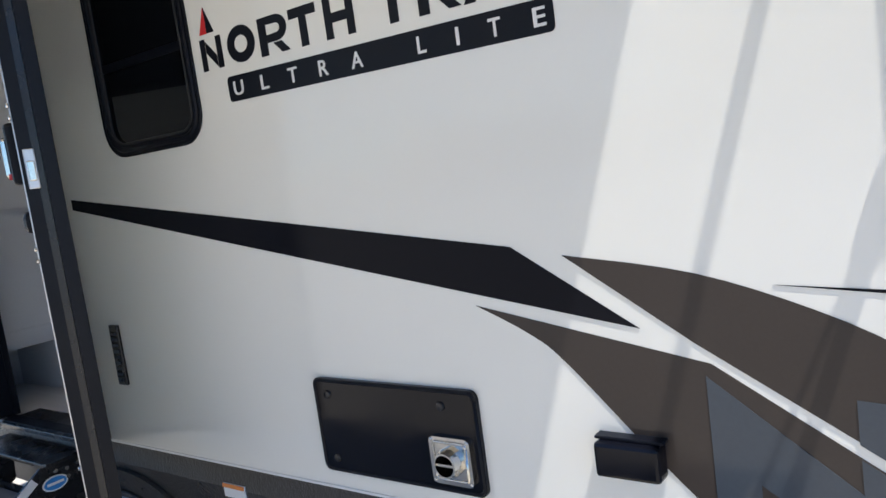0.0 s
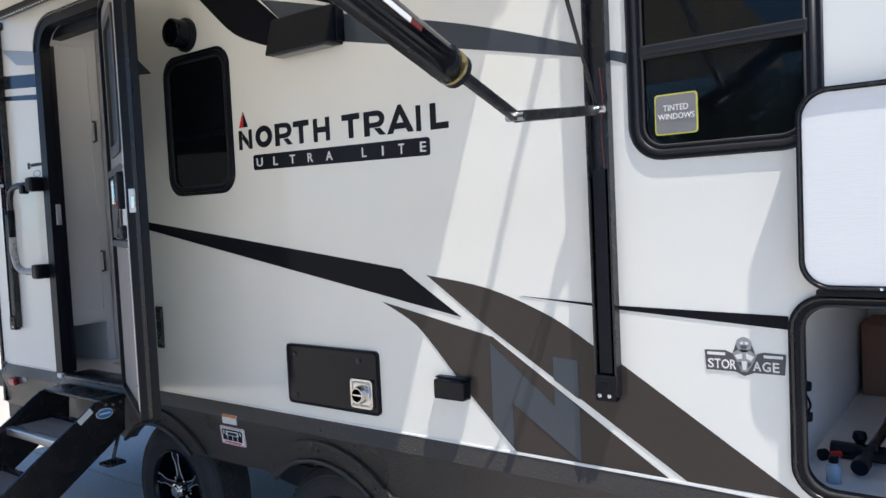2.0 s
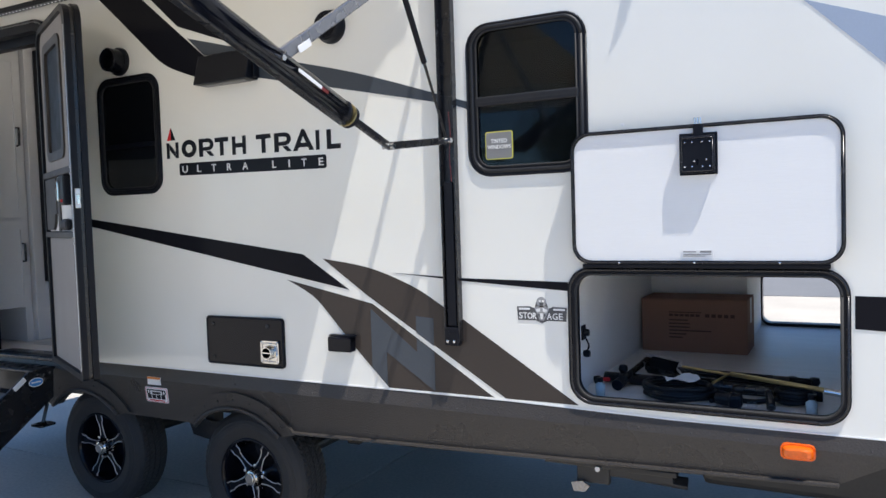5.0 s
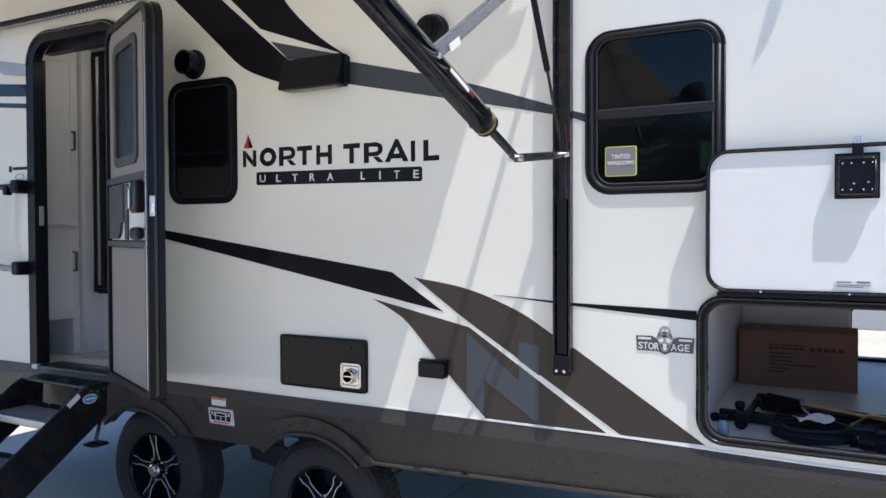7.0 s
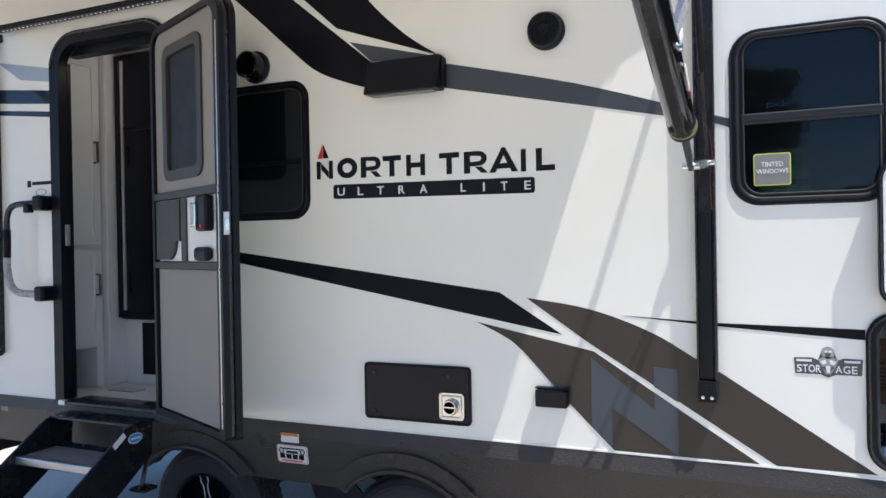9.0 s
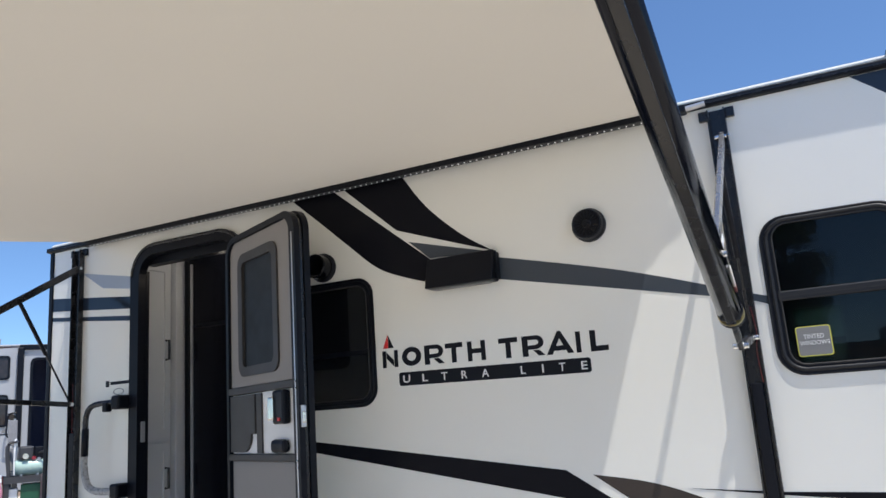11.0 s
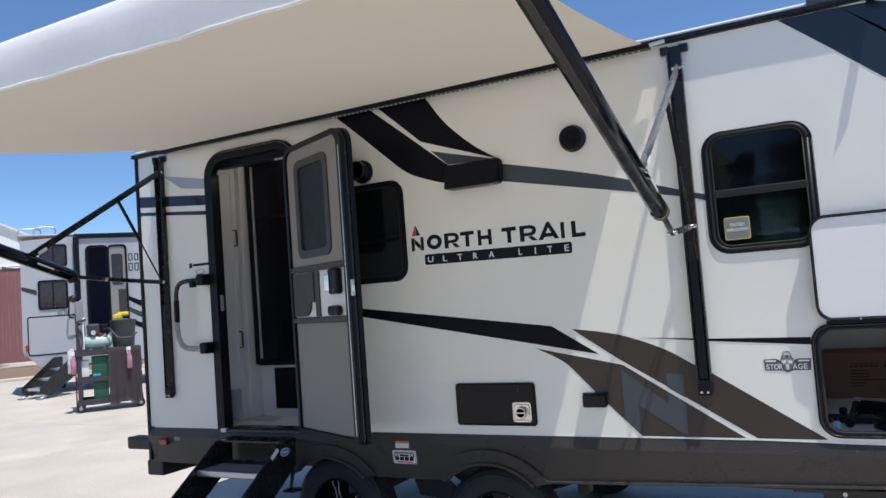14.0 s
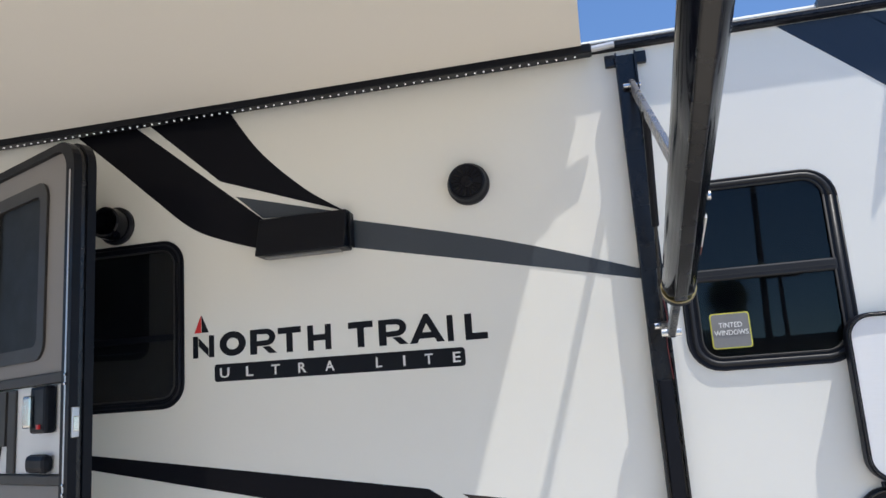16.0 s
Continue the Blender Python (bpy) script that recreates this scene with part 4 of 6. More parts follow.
def speaker(cx, cz, tilt):
    s = new("outdoor_speaker")
    s.parent = trailer
    tagged(s, "round black outdoor speaker")
    part("body", lathe([(0.078, 0.0), (0.078, -0.016), (0.072, -0.03), (0.068, -0.05), (0.062, -0.058), (0.056, -0.052), (0.0, -0.05)], 36), BLACK, s, smooth=False)
    part("cap", lathe([(0.024, -0.05), (0.024, -0.056), (0.02, -0.06), (0.0, -0.061)], 24), GLOSSBLACK, s)
    for k in range(20):
        a = 2 * math.pi * k / 20
        part("grille_rib", bar((0.027 * math.cos(a), -0.053, 0.027 * math.sin(a)), (0.055 * math.cos(a), -0.053, 0.055 * math.sin(a)), 0.004, 0.004, bevel=0), GLOSSBLACK, s)
    s.location = (cx, -0.0005, cz)


speaker(-0.608, 2.556, 0)
lampr = new("round_wall_light")
lampr.parent = trailer
tagged(lampr, "round black wall speaker with deep hood")
part("base", lathe([(0.078, 0.0), (0.078, -0.014), (0.07, -0.02)], 36, at=(-2.07, -0.0005, 2.57)), BLACK, lampr)
part("hood", lathe([(0.066, -0.018), (0.064, -0.085), (0.058, -0.09), (0.05, -0.085), (0.048, -0.03), (0.0, -0.03)], 36, at=(-2.07, -0.0005, 2.57)), GLOSSBLACK, lampr, smooth=False)

# labels on the skirt and lamps
part("warning_label", boxes((-1.955, -1.855, -0.006, -0.0005, 0.757, 0.80)), PAPER, trailer, "small white warning label")
part("warning_label_head", boxes((-1.955, -1.855, -0.0075, -0.0061, 0.789, 0.80)), ORANGEINK, trailer)
wt = new("suspension_badge")
wt.parent = trailer
tagged(wt, "white rectangular badge with plain dark bars")
part("badge_backing", plate(rrect(-1.985, -1.81, 0.655, 0.742, 0.01, 4), (), -0.0005, -0.004), PAPER, wt)
part("badge_edge", bead(rrect(-1.981, -1.814, 0.659, 0.738, 0.009, 4), -0.004, 0.0013, 5), REDINK, wt)
for x0, x1, z0, z1 in (*[(-1.968 + 0.036 * k, -1.939 + 0.036 * k, 0.676, 0.699) for k in range(4)], (-1.93, -1.865, 0.703, 0.715), (-1.945, -1.85, 0.722, 0.729)):
    part("badge_bar", boxes((x0, x1, -0.0055, -0.0041, z0, z1)), BLACK, wt)
for x in (-1.958, -1.838):
    part("badge_ring", pipe([(x + 0.011 * math.cos(a), -0.005, 0.714 + 0.014 * math.sin(a)) for a in (2 * math.pi * k / 14 for k in range(15))], 0.0035, 5), BLACK, wt)
part("badge_foot", boxes((-1.955, -1.84, -0.0055, -0.0041, 0.664, 0.670)), REDINK, wt)
BADGE = mat("dark_grey_badge", (0.075, 0.075, 0.078), 0.4)
CREST = mat("mid_grey_ink", (0.3, 0.3, 0.3), 0.5)
storage = new("storage_badge")
storage.parent = trailer
tagged(storage, "dark storage badge with white letters and grey crest")
part("badge_plate", decal([(0.298, 1.205), (0.294, 1.262), (0.352, 1.264), (0.372, 1.256), (0.386, 1.296), (0.403, 1.303), (0.42, 1.296), (0.434, 1.256), (0.455, 1.264), (0.514, 1.262), (0.51, 1.205), (0.43, 1.205), (0.404, 1.194), (0.378, 1.205)]), BADGE, storage)
head = lambda k, z0: [(0.404 + k * 0.021 * math.cos(t), z0 + k * 0.022 * math.sin(t)) for t in (2 * math.pi * j / 14 for j in range(14))]
part("badge_crest", decal(head(1, 1.283), -0.0026), CREST, storage)
part("badge_crest", decal([(0.372, 1.258), (0.39, 1.268), (0.418, 1.268), (0.438, 1.256), (0.428, 1.232), (0.412, 1.206), (0.396, 1.206), (0.382, 1.236)], -0.0026), CREST, storage)
for pts in ([(0.393, 1.290), (0.402, 1.292), (0.402, 1.284), (0.394, 1.283)], [(0.407, 1.292), (0.416, 1.290), (0.415, 1.283), (0.407, 1.284)], [(0.378, 1.252), (0.398, 1.258), (0.399, 1.244), (0.386, 1.240)], [(0.409, 1.258), (0.431, 1.251), (0.423, 1.239), (0.410, 1.244)], [(0.397, 1.236), (0.411, 1.236), (0.409, 1.212), (0.400, 1.212)]):
    part("badge_crest", decal(pts, -0.0034), INKWHITE, storage)
for pts in ([(0.394, 1.281), (0.414, 1.281), (0.410, 1.270), (0.398, 1.270)], [(0.384, 1.232), (0.395, 1.235), (0.396, 1.218)], [(0.414, 1.235), (0.425, 1.231), (0.413, 1.217)]):
    part("badge_crest", decal(pts, -0.0034), BADGE, storage)
for x in (0.302, 0.456):
    part("badge_bar", boxes((x, x + 0.05, -0.0032, -0.0016, 1.249, 1.257)), INKWHITE, storage)
for ch, x0 in (("S", 0.303), ("T", 0.322), ("O", 0.341), ("R", 0.365), ("A", 0.427), ("G", 0.452), ("E", 0.479)):
    part("letter", lettering([(ch, x0, x0 + (0.022 if ch in "OAG" else 0.017), 1.211, 1.238, 0.015)], -0.0016), INKWHITE, storage, "white letter")
marker = new("marker_lamp")
marker.parent = trailer
part("marker_base", plate(rrect(1.312, 1.428, 0.744, 0.802, 0.02, 4), (), -0.0005, -0.014), ORANGE, marker)
part("marker_lens", lathe([(0.0, -0.042), (0.6, -0.041), (0.86, -0.035), (1.0, -0.022), (1.0, -0.012)], 32), ORANGE, marker, "amber marker lens")
lens = marker.children[-1] if marker.children[-1].name.startswith("marker_lens") else marker.children[0]
for v in lens.data.vertices:      # stretched into a long oval lens
    a = math.atan2(v.co.z, v.co.x)
    r = math.hypot(v.co.x, v.co.z)
    k = (abs(math.cos(a)) ** 4 + abs(math.sin(a)) ** 4) ** -0.25
    v.co.x, v.co.z = 1.37 + 0.051 * r * k * math.cos(a), 0.773 + 0.024 * r * k * math.sin(a)
tail = new("rear_marker_lamp")
tail.parent = trailer
part("marker_lens", boxes((-4.10, -4.02, -0.03, -0.0005, 0.725, 0.772), bevel=0.01), REDLENS, tail, "red marker lens")
part("small_label", boxes((-3.96, -3.90, -0.002, -0.0005, 0.757, 0.785)), TAN, trailer)
for k in range(26):
    x = -0.8 + k * 0.2
    part("skirt_screw", lathe([(0.0, -0.003), (0.003, -0.002), (0.004, 0.0)], 8, at=(x, 0, 0.80)), SKIRT, trailer)

for x, y in ((-4.19, 0.0),):
    part("corner_cap", boxes((x - 0.06, x + 0.01, -0.012, -0.0005, SILL - 0.01, SILL + 0.004)), BLACK, trailer)
for z in (1.985, 1.955, 1.585, 1.555):
    part("leaf_pin", lathe([(0.0, -0.036), (0.006, -0.035), (0.006, -0.0305)], 8, at=(LEAF_W - 0.046, 0, z)), INKWHITE, leaf)

def shoulder(drop):
    """How far the skirt stands in (+) or out (-) at a drop below the sill."""
    return -0.016 * drop / 0.07 if drop < 0.07 else -0.016 + (drop - 0.07) * 0.12


# the skirt and all that is fixed to it swell out below the sill and lean in towards the ground
for ob in trailer.children_recursive:
    if ob.type == "MESH" and not ob.parent.name.startswith("wheel") and not ob.parent.name.startswith("entry"):
        vs = ob.data.vertices
        if max(v.co.z for v in vs) <= SILL + 0.001 and all(-0.06 < v.co.y < 0.036 for v in vs) and min(v.co.z for v in vs) > 0.4:
            for v in vs:
                v.co.y += shoulder(SILL - v.co.z)

# ---- storage hatch ----
part("hatch_frame", plate(rrect(0.522, 1.541, 0.872, 1.431, 0.095, 8), [rrect(0.558, 1.512, 0.901, 1.402, 0.07, 8)], 0.03, -0.012), BLACK, trailer, "black rounded hatch frame")
part("hatch_seal", bead(rrect(0.557, 1.513, 0.900, 1.403, 0.071, 8), -0.011, 0.006, 6), RUBBER, trailer, smooth=True)
part("hatch_bead", bead(rrect(0.533, 1.532, 0.882, 1.421, 0.086, 8), -0.012, 0.006, 6), BLACKMETAL, trailer, smooth=True)
part("hatch_floor", boxes((0.49, 2.2, 0.046, DEEP - 0.046, 0.857, 0.866)), FLOORVINYL, trailer)
part("hatch_liner", boxes((0.47, 0.49, 0.046, 1.62, 0.866, 1.42), (0.47, 1.025, 1.62, 1.64, 0.866, 1.42), (1.005, 1.025, 1.64, DEEP - 0.046, 0.866, 1.42), (2.18, 2.2, 0.046, DEEP - 0.046, 0.866, 1.42)), LINER, trailer, "pale grey compartment liner")
part("hatch_ceiling", boxes((0.47, 2.2, 0.046, DEEP - 0.046, 1.42, 1.44)), LINER, trailer)
part("far_hatch_frame", plate(rrect(1.0255, 1.562, 0.8665, 1.232, 0.06, 6), [rrect(1.034, 1.537, 0.886, 1.206, 0.05, 6)], DEEP - 0.06, DEEP + 0.02), BLACK, trailer)
for y, z in ((0.275, 1.117), (0.28, 1.023)):
    knob = part("catch_knob", lathe([(0.0, 0.03), (0.014, 0.028), (0.018, 0.012), (0.012, 0.0)], 14, "z"), BLACK, trailer)
    knob.matrix_basis = Matrix(((0, 0, 1, 0.491), (0, 1, 0, y), (-1, 0, 0, z), (0, 0, 0, 1)))
part("catch_plate", boxes((0.4905, 0.497, 0.25, 0.30, 1.085, 1.15), bevel=0.002), BLACK, trailer)
part("catch_cord", pipe(curved([(0.50, 0.275, 1.10), (0.515, 0.28, 1.06), (0.505, 0.28, 1.03)]), 0.004, 6), BLACK, trailer)

hatch = new("hatch_door")
hatch.parent = trailer
tagged(hatch, "raised white storage hatch door with black edge")
HO = rrect(0.562, 1.527, 1.446, 1.963, 0.075, 8)
part("panel", plate(rrect(0.574, 1.515, 1.458, 1.951, 0.066, 8), (), -0.02, -0.050), DOORWHITE, hatch)
part("edge", plate(HO, [rrect(0.576, 1.513, 1.460, 1.949, 0.064, 8)], -0.015, -0.055), BLACK, hatch, "black edge trim")
part("edge_bead", bead(rrect(0.569, 1.520, 1.453, 1.956, 0.07, 8), -0.055, 0.0035, 6), BLACKMETAL, hatch, smooth=True)
part("hinge_rail", boxes((0.60, 1.48, -0.05, -0.0125, 1.431, 1.447), bevel=0.003), BLACK, hatch)
for x in (0.75, 1.03, 1.32):
    part("hinge_screw", lathe([(0.0, -0.060), (0.004, -0.059), (0.005, -0.0552)], 8, at=(x, 0, 1.453)), STEEL, hatch)
part("latch_plate", boxes((0.982, 1.117, -0.055, -0.0505, 1.776, 1.930), bevel=0.002), BLACK, hatch)
part("latch_box", boxes((0.988, 1.110, -0.078, -0.0555, 1.783, 1.918), bevel=0.006), BLACK, hatch, "black latch box")
part("latch_rim", bead(rrect(0.995, 1.103, 1.790, 1.911, 0.008, 3), -0.078, 0.003, 5), BLACKMETAL, hatch, smooth=True)
part("latch_tongue", boxes((1.034, 1.068, -0.070, -0.0555, 1.905, 1.962), bevel=0.004), BLACK, hatch)
for x in (1.040, 1.050, 1.060):
    part("striker_pin", rod((x, -0.062, 1.955), (x, -0.062, 1.985), 0.004, 8), STEEL, hatch)
for x, z in [(x, z) for z in (1.806, 1.895) for x in (1.006, 1.032, 1.068, 1.094)] + [(1.040, 1.826), (1.082, 1.830)]:
    part("rivet", lathe([(0.0, -0.082), (0.003, -0.0815), (0.0042, -0.0785)], 8, at=(x, 0, z)), STEEL, hatch)
for k in range(6):
    part("latch_tooth", boxes((0.992 + 0.019 * k, 0.999 + 0.019 * k, -0.072, -0.0685, 1.777 - 0.002 * (k % 2), 1.783)), BLACK, hatch)
part("keyhole", boxes((1.046, 1.054, -0.0795, -0.0782, 1.812, 1.832)), GLOSSBLACK, hatch)
part("data_label", boxes((0.985, 1.097, -0.0525, -0.0505, 1.473, 1.499)), PAPER, hatch, "small printed data label")
part("data_label_bars", boxes((0.99, 1.035, -0.0533, -0.0526, 1.491, 1.495), (1.05, 1.09, -0.0533, -0.0526, 1.490, 1.497), (0.99, 1.09, -0.0533, -0.0526, 1.482, 1.485), (0.99, 1.07, -0.0533, -0.0526, 1.476, 1.479)), GREYINK, hatch)

# things in the compartment
FLZ = 0.8665
carton = thing("cardboard_box", "closed brown cardboard box with printed lines, on the compartment floor", "box")
part("box_body", boxes((0.51, 1.063, 1.28, 1.585, FLZ, 1.152), bevel=0.004), CARD, carton)
part("box_flap", boxes((0.51, 1.063, 1.282, 1.43, 1.1525, 1.156), (0.51, 1.063, 1.434, 1.583, 1.1525, 1.156)), CARD, carton)
part("box_print", boxes((0.66, 0.83, 1.2775, 1.28, 1.082, 1.087), *[(0.66 + 0.028 * k, 0.682 + 0.028 * k, 1.2775, 1.28, 1.062, 1.075) for k in range(6)], *[(0.85 + 0.032 * k, 0.872 + 0.032 * k, 1.2775, 1.28, 1.060, 1.078) for k in range(5)], *[(0.66, 0.66 + w, 1.2775, 1.28, 1.038 - 0.019 * k, 1.045 - 0.019 * k) for k, w in enumerate((0.10, 0.11, 0.11, 0.22, 0.09, 0.07))]), CARDINK, carton, "lines of dark print as plain bars")
part("tape", boxes((1.0632, 1.0645, 1.40, 1.46, 1.02, 1.155)), PAPER, carton)

jack = thing("stabiliser_bars", "black steel hitch bars lying on the compartment floor", "hitch bars")
part("bar", rod((0.545, 0.424, FLZ + 0.026), (1.41, 0.373, FLZ + 0.026), 0.025, 16), BLACKMETAL, jack, smooth=True)
part("bar", rod((0.69, 0.66, FLZ + 0.03), (1.41, 0.43, FLZ + 0.03), 0.026, 16), BLACKMETAL, jack, smooth=True)
part("bar", rod((0.86, 0.47, FLZ + 0.065), (1.40, 0.40, FLZ + 0.065), 0.02, 16), BLACKMETAL, jack, smooth=True)
part("bar_sleeve", rod((0.711, 0.652, FLZ + 0.06), (0.83, 0.60, FLZ + 0.055), 0.03, 16), BLACK, jack)
part("lever", rod((0.682, 0.655, FLZ + 0.07), (0.652, 0.25, FLZ + 0.04), 0.015, 12), BLACKMETAL, jack, smooth=True)
part("bar_end", rod((0.654, 0.275, FLZ + 0.04), (0.65, 0.235, FLZ + 0.035), 0.024, 16), BLACK, jack)
part("bar_end", rod((1.38, 0.37, FLZ + 0.03), (1.44, 0.37, FLZ + 0.03), 0.029, 16), BLACK, jack)
part("spring_bar", pipe(curved([(1.27, 0.13, FLZ + 0.018), (1.262, 0.18, FLZ + 0.055), (1.24, 0.23, FLZ + 0.06), (1.12, 0.27, FLZ + 0.05)]), 0.017, 8), BLACKMETAL, jack, smooth=True)
for x, y in ((0.62, 0.455), (0.682, 0.66), (1.327, 0.446), (1.408, 0.449)):
    part("knob", lathe([(0.0, 0.062), (0.018, 0.058), (0.022, 0.04), (0.012, 0.02), (0.012, 0.0)], 14, "z", at=(x, y, FLZ + 0.02)), BLACK, jack)
part("pin_knob", rod((0.536, 0.303, FLZ + 0.036), (0.548, 0.318, FLZ + 0.036), 0.018, 14), BLACK, jack)
part("pin", rod((0.548, 0.318, FLZ + 0.036), (0.58, 0.36, FLZ + 0.03), 0.009, 8), REDINK, jack, "red locking pin")
crank = thing("crank_handle", "thin zinc-yellow steel crank handle across the bars", "crank handle")
part("loop", pipe([(0.678, 0.652, FLZ + 0.1), (0.865, 0.51, FLZ + 0.1), (0.861, 0.457, FLZ + 0.075), (0.905, 0.381, FLZ + 0.056)], 0.005, 8), ALU, crank, "bare steel loop")
part("shaft", pipe([(0.888, 0.429, FLZ + 0.095), (1.20, 0.345, FLZ + 0.079), (1.465, 0.27, FLZ + 0.066)], 0.006, 8), BRASS, crank)
part("bend", pipe([(1.036, 0.274, FLZ + 0.066), (1.10, 0.361, FLZ + 0.095), (1.46, 0.285, FLZ + 0.07)], 0.006, 8), BRASS, crank)
part("socket", rod((1.45, 0.273, FLZ + 0.067), (1.52, 0.253, FLZ + 0.063), 0.013), STEEL, crank)
coil = thing("power_cable", "coiled thick black power cable with a white tag", "cable")


def winding(cx, cy, rx, ry, turns, lift):
    """Loops of a cable lying on itself."""
    out = []
    for k in range(24 * turns):
        a = 2 * math.pi * k / 24
        r = 1.0 - 0.16 * (k / 24 % 2.6) / 2.6 + 0.02 * math.sin(k * 0.31)
        out.append((cx + rx * r * math.cos(a), cy + ry * r * math.sin(a), FLZ + 0.012 + lift * k / (24 * turns) + 0.002 * math.sin(k)))
    return out


part("coil", pipe(winding(0.905, 0.265, 0.145, 0.125, 6, 0.045), 0.0105, 8), CABLE, coil, smooth=True)
part("coil", pipe(winding(1.345, 0.275, 0.07, 0.055, 4, 0.05), 0.010, 8), CABLE, coil, smooth=True)
part("run", pipe(curved([(1.04, 0.20, FLZ + 0.011), (1.10, 0.26, FLZ + 0.011), (1.20, 0.24, FLZ + 0.011), (1.29, 0.25, FLZ + 0.03)]), 0.010, 8), CABLE, coil, smooth=True)
part("plug", rod((1.07, 0.19, FLZ + 0.03), (1.13, 0.165, FLZ + 0.03), 0.028, 16), BLACK, coil)
part("plug", boxes((1.115, 1.165, 0.13, 0.19, FLZ + 0.001, FLZ + 0.055), bevel=0.014), BLACK, coil)
part("plug_blades", boxes((1.18, 1.215, 0.17, 0.176, FLZ + 0.004, FLZ + 0.02), (1.18, 1.215, 0.19, 0.196, FLZ + 0.004, FLZ + 0.02)), STEEL, coil)
tag = bmesh.new()
rows = [[tag.verts.new((0.865 + 0.12 * i / 6 - 0.012 * j, 0.215 + 0.08 * i / 6 + 0.03 * j, FLZ + 0.072 + 0.010 * math.sin(i * 1.1 + j))) for j in range(4)] for i in range(7)]
for a, b in zip(rows, rows[1:]):
    for j in range(3):
        tag.faces.new((a[j], b[j], b[j + 1], a[j + 1]))
ext = bmesh.ops.extrude_face_region(tag, geom=tag.faces[:], use_keep_orig=True)
bmesh.ops.translate(tag, verts=[g for g in ext["geom"] if isinstance(g, bmesh.types.BMVert)], vec=(0, 0, 0.0012))
part("tag", tag, PAPER, coil, "crumpled white paper tag")
for x, y in ((0.592, 0.182), (1.408, 0.16)):
    b = thing("small_bottle", "small clear blue plastic bottle with dark cap", "bottle", group="small bottles")
    part("bottle_body", lathe([(0.0, 0.0), (0.02, 0.0), (0.021, 0.045), (0.010, 0.055), (0.010, 0.06)], 16, "z"), CLEAR, b, smooth=True)
    part("cap", lathe([(0.0, 0.078), (0.013, 0.076), (0.013, 0.058), (0.0, 0.058)], 14, "z"), BLACK, b)
    b.location = (x, y, FLZ)

# ---- awning ----
AX0, AX1 = -3.86, -0.125
awning = thing("patio_awning", "extended cream fabric patio awning on black folding arms", "awning")
part("wall_rail", boxes((AX0 - 0.01, AX1 + 0.01, -0.085, -0.03, 2.962, 2.9965), bevel=0.006), BLACK, awning, "black awning rail on the wall")
part("rail_cord", rod((AX1 + 0.01, -0.066, 2.978), (AX1 + 0.09, -0.062, 2.985), 0.012), ALU, awning)
bm = bmesh.new()
NX, NY = 40, 26
OUT = 2.68


def cloth(u, v):
    """Height of the cloth at u along and v out from the wall."""
    sag = 0.028 * math.sin(math.pi * v) * (0.75 + 0.25 * math.cos(7 * u)) + 0.004 * math.sin(9 * math.pi * u) * v
    return 2.99 - 0.35 * v - sag * 0.8


grid = [[bm.verts.new((AX0 + (AX1 - 0.024 + 0.059 * (j / NY) ** 2 - AX0) * i / NX, -0.08 - (OUT - 0.08) * j / NY, cloth(i / NX, j / NY))) for j in range(NY + 1)] for i in range(NX + 1)]
for i in range(NX):
    for j in range(NY):
        bm.faces.new((grid[i][j], grid[i + 1][j], grid[i + 1][j + 1], grid[i][j + 1]))
part("canopy", bm, FABRIC, awning, "cream fabric canopy", smooth=True)
part("roller", rod((AX0 - 0.08, -OUT - 0.01, 2.61), (AX1 + 0.10, -OUT - 0.01, 2.61), 0.038, 24), VALANCE, awning, smooth=True)
bm = bmesh.new()
rows = []
for i in range(61):
    x = AX0 + (AX1 + 0.035 - AX0) * i / 60
    ripple = 0.004 * math.sin(i * 0.83) + 0.003 * math.sin(i * 2.1 + 1) + 0.003 * math.sin(i * 0.31)
    drop = [(-0.010, 2.652), (-0.036, 2.643), (-0.051, 2.618), (-0.055, 2.58), (-0.054, 2.54), (-0.049, 2.50), (-0.044, 2.463)]
    rows.append([bm.verts.new((x, -OUT + y + ripple * max(j - 2, 0) / 5, 2.652 + (z - 2.652) * (1.0 - 0.17 * min((AX1 - x) / 2.6, 1.0)))) for j, (y, z) in enumerate(drop)])
for a, b in zip(rows, rows[1:]):
    for j in range(6):
        bm.faces.new((a[j], b[j], b[j + 1], a[j + 1]))
hem = [tuple(r[-1].co) for r in rows]
part("valance_hem", pipe(hem, 0.005, 6), VALANCE, awning, smooth=True)
part("valance", bm, VALANCE, awning, "white vinyl valance hanging from the roller", smooth=True)
bm = bmesh.new()
for k in range(110):
    x = AX0 + 0.05 + (AX1 - AX0 - 0.1) * k / 109
    boxes((x - 0.003, x + 0.003, -0.064, -0.059, 2.958, 2.9625), bm=bm)
tagged(part("led_strip", bm, LED, awning), kind="stuff")


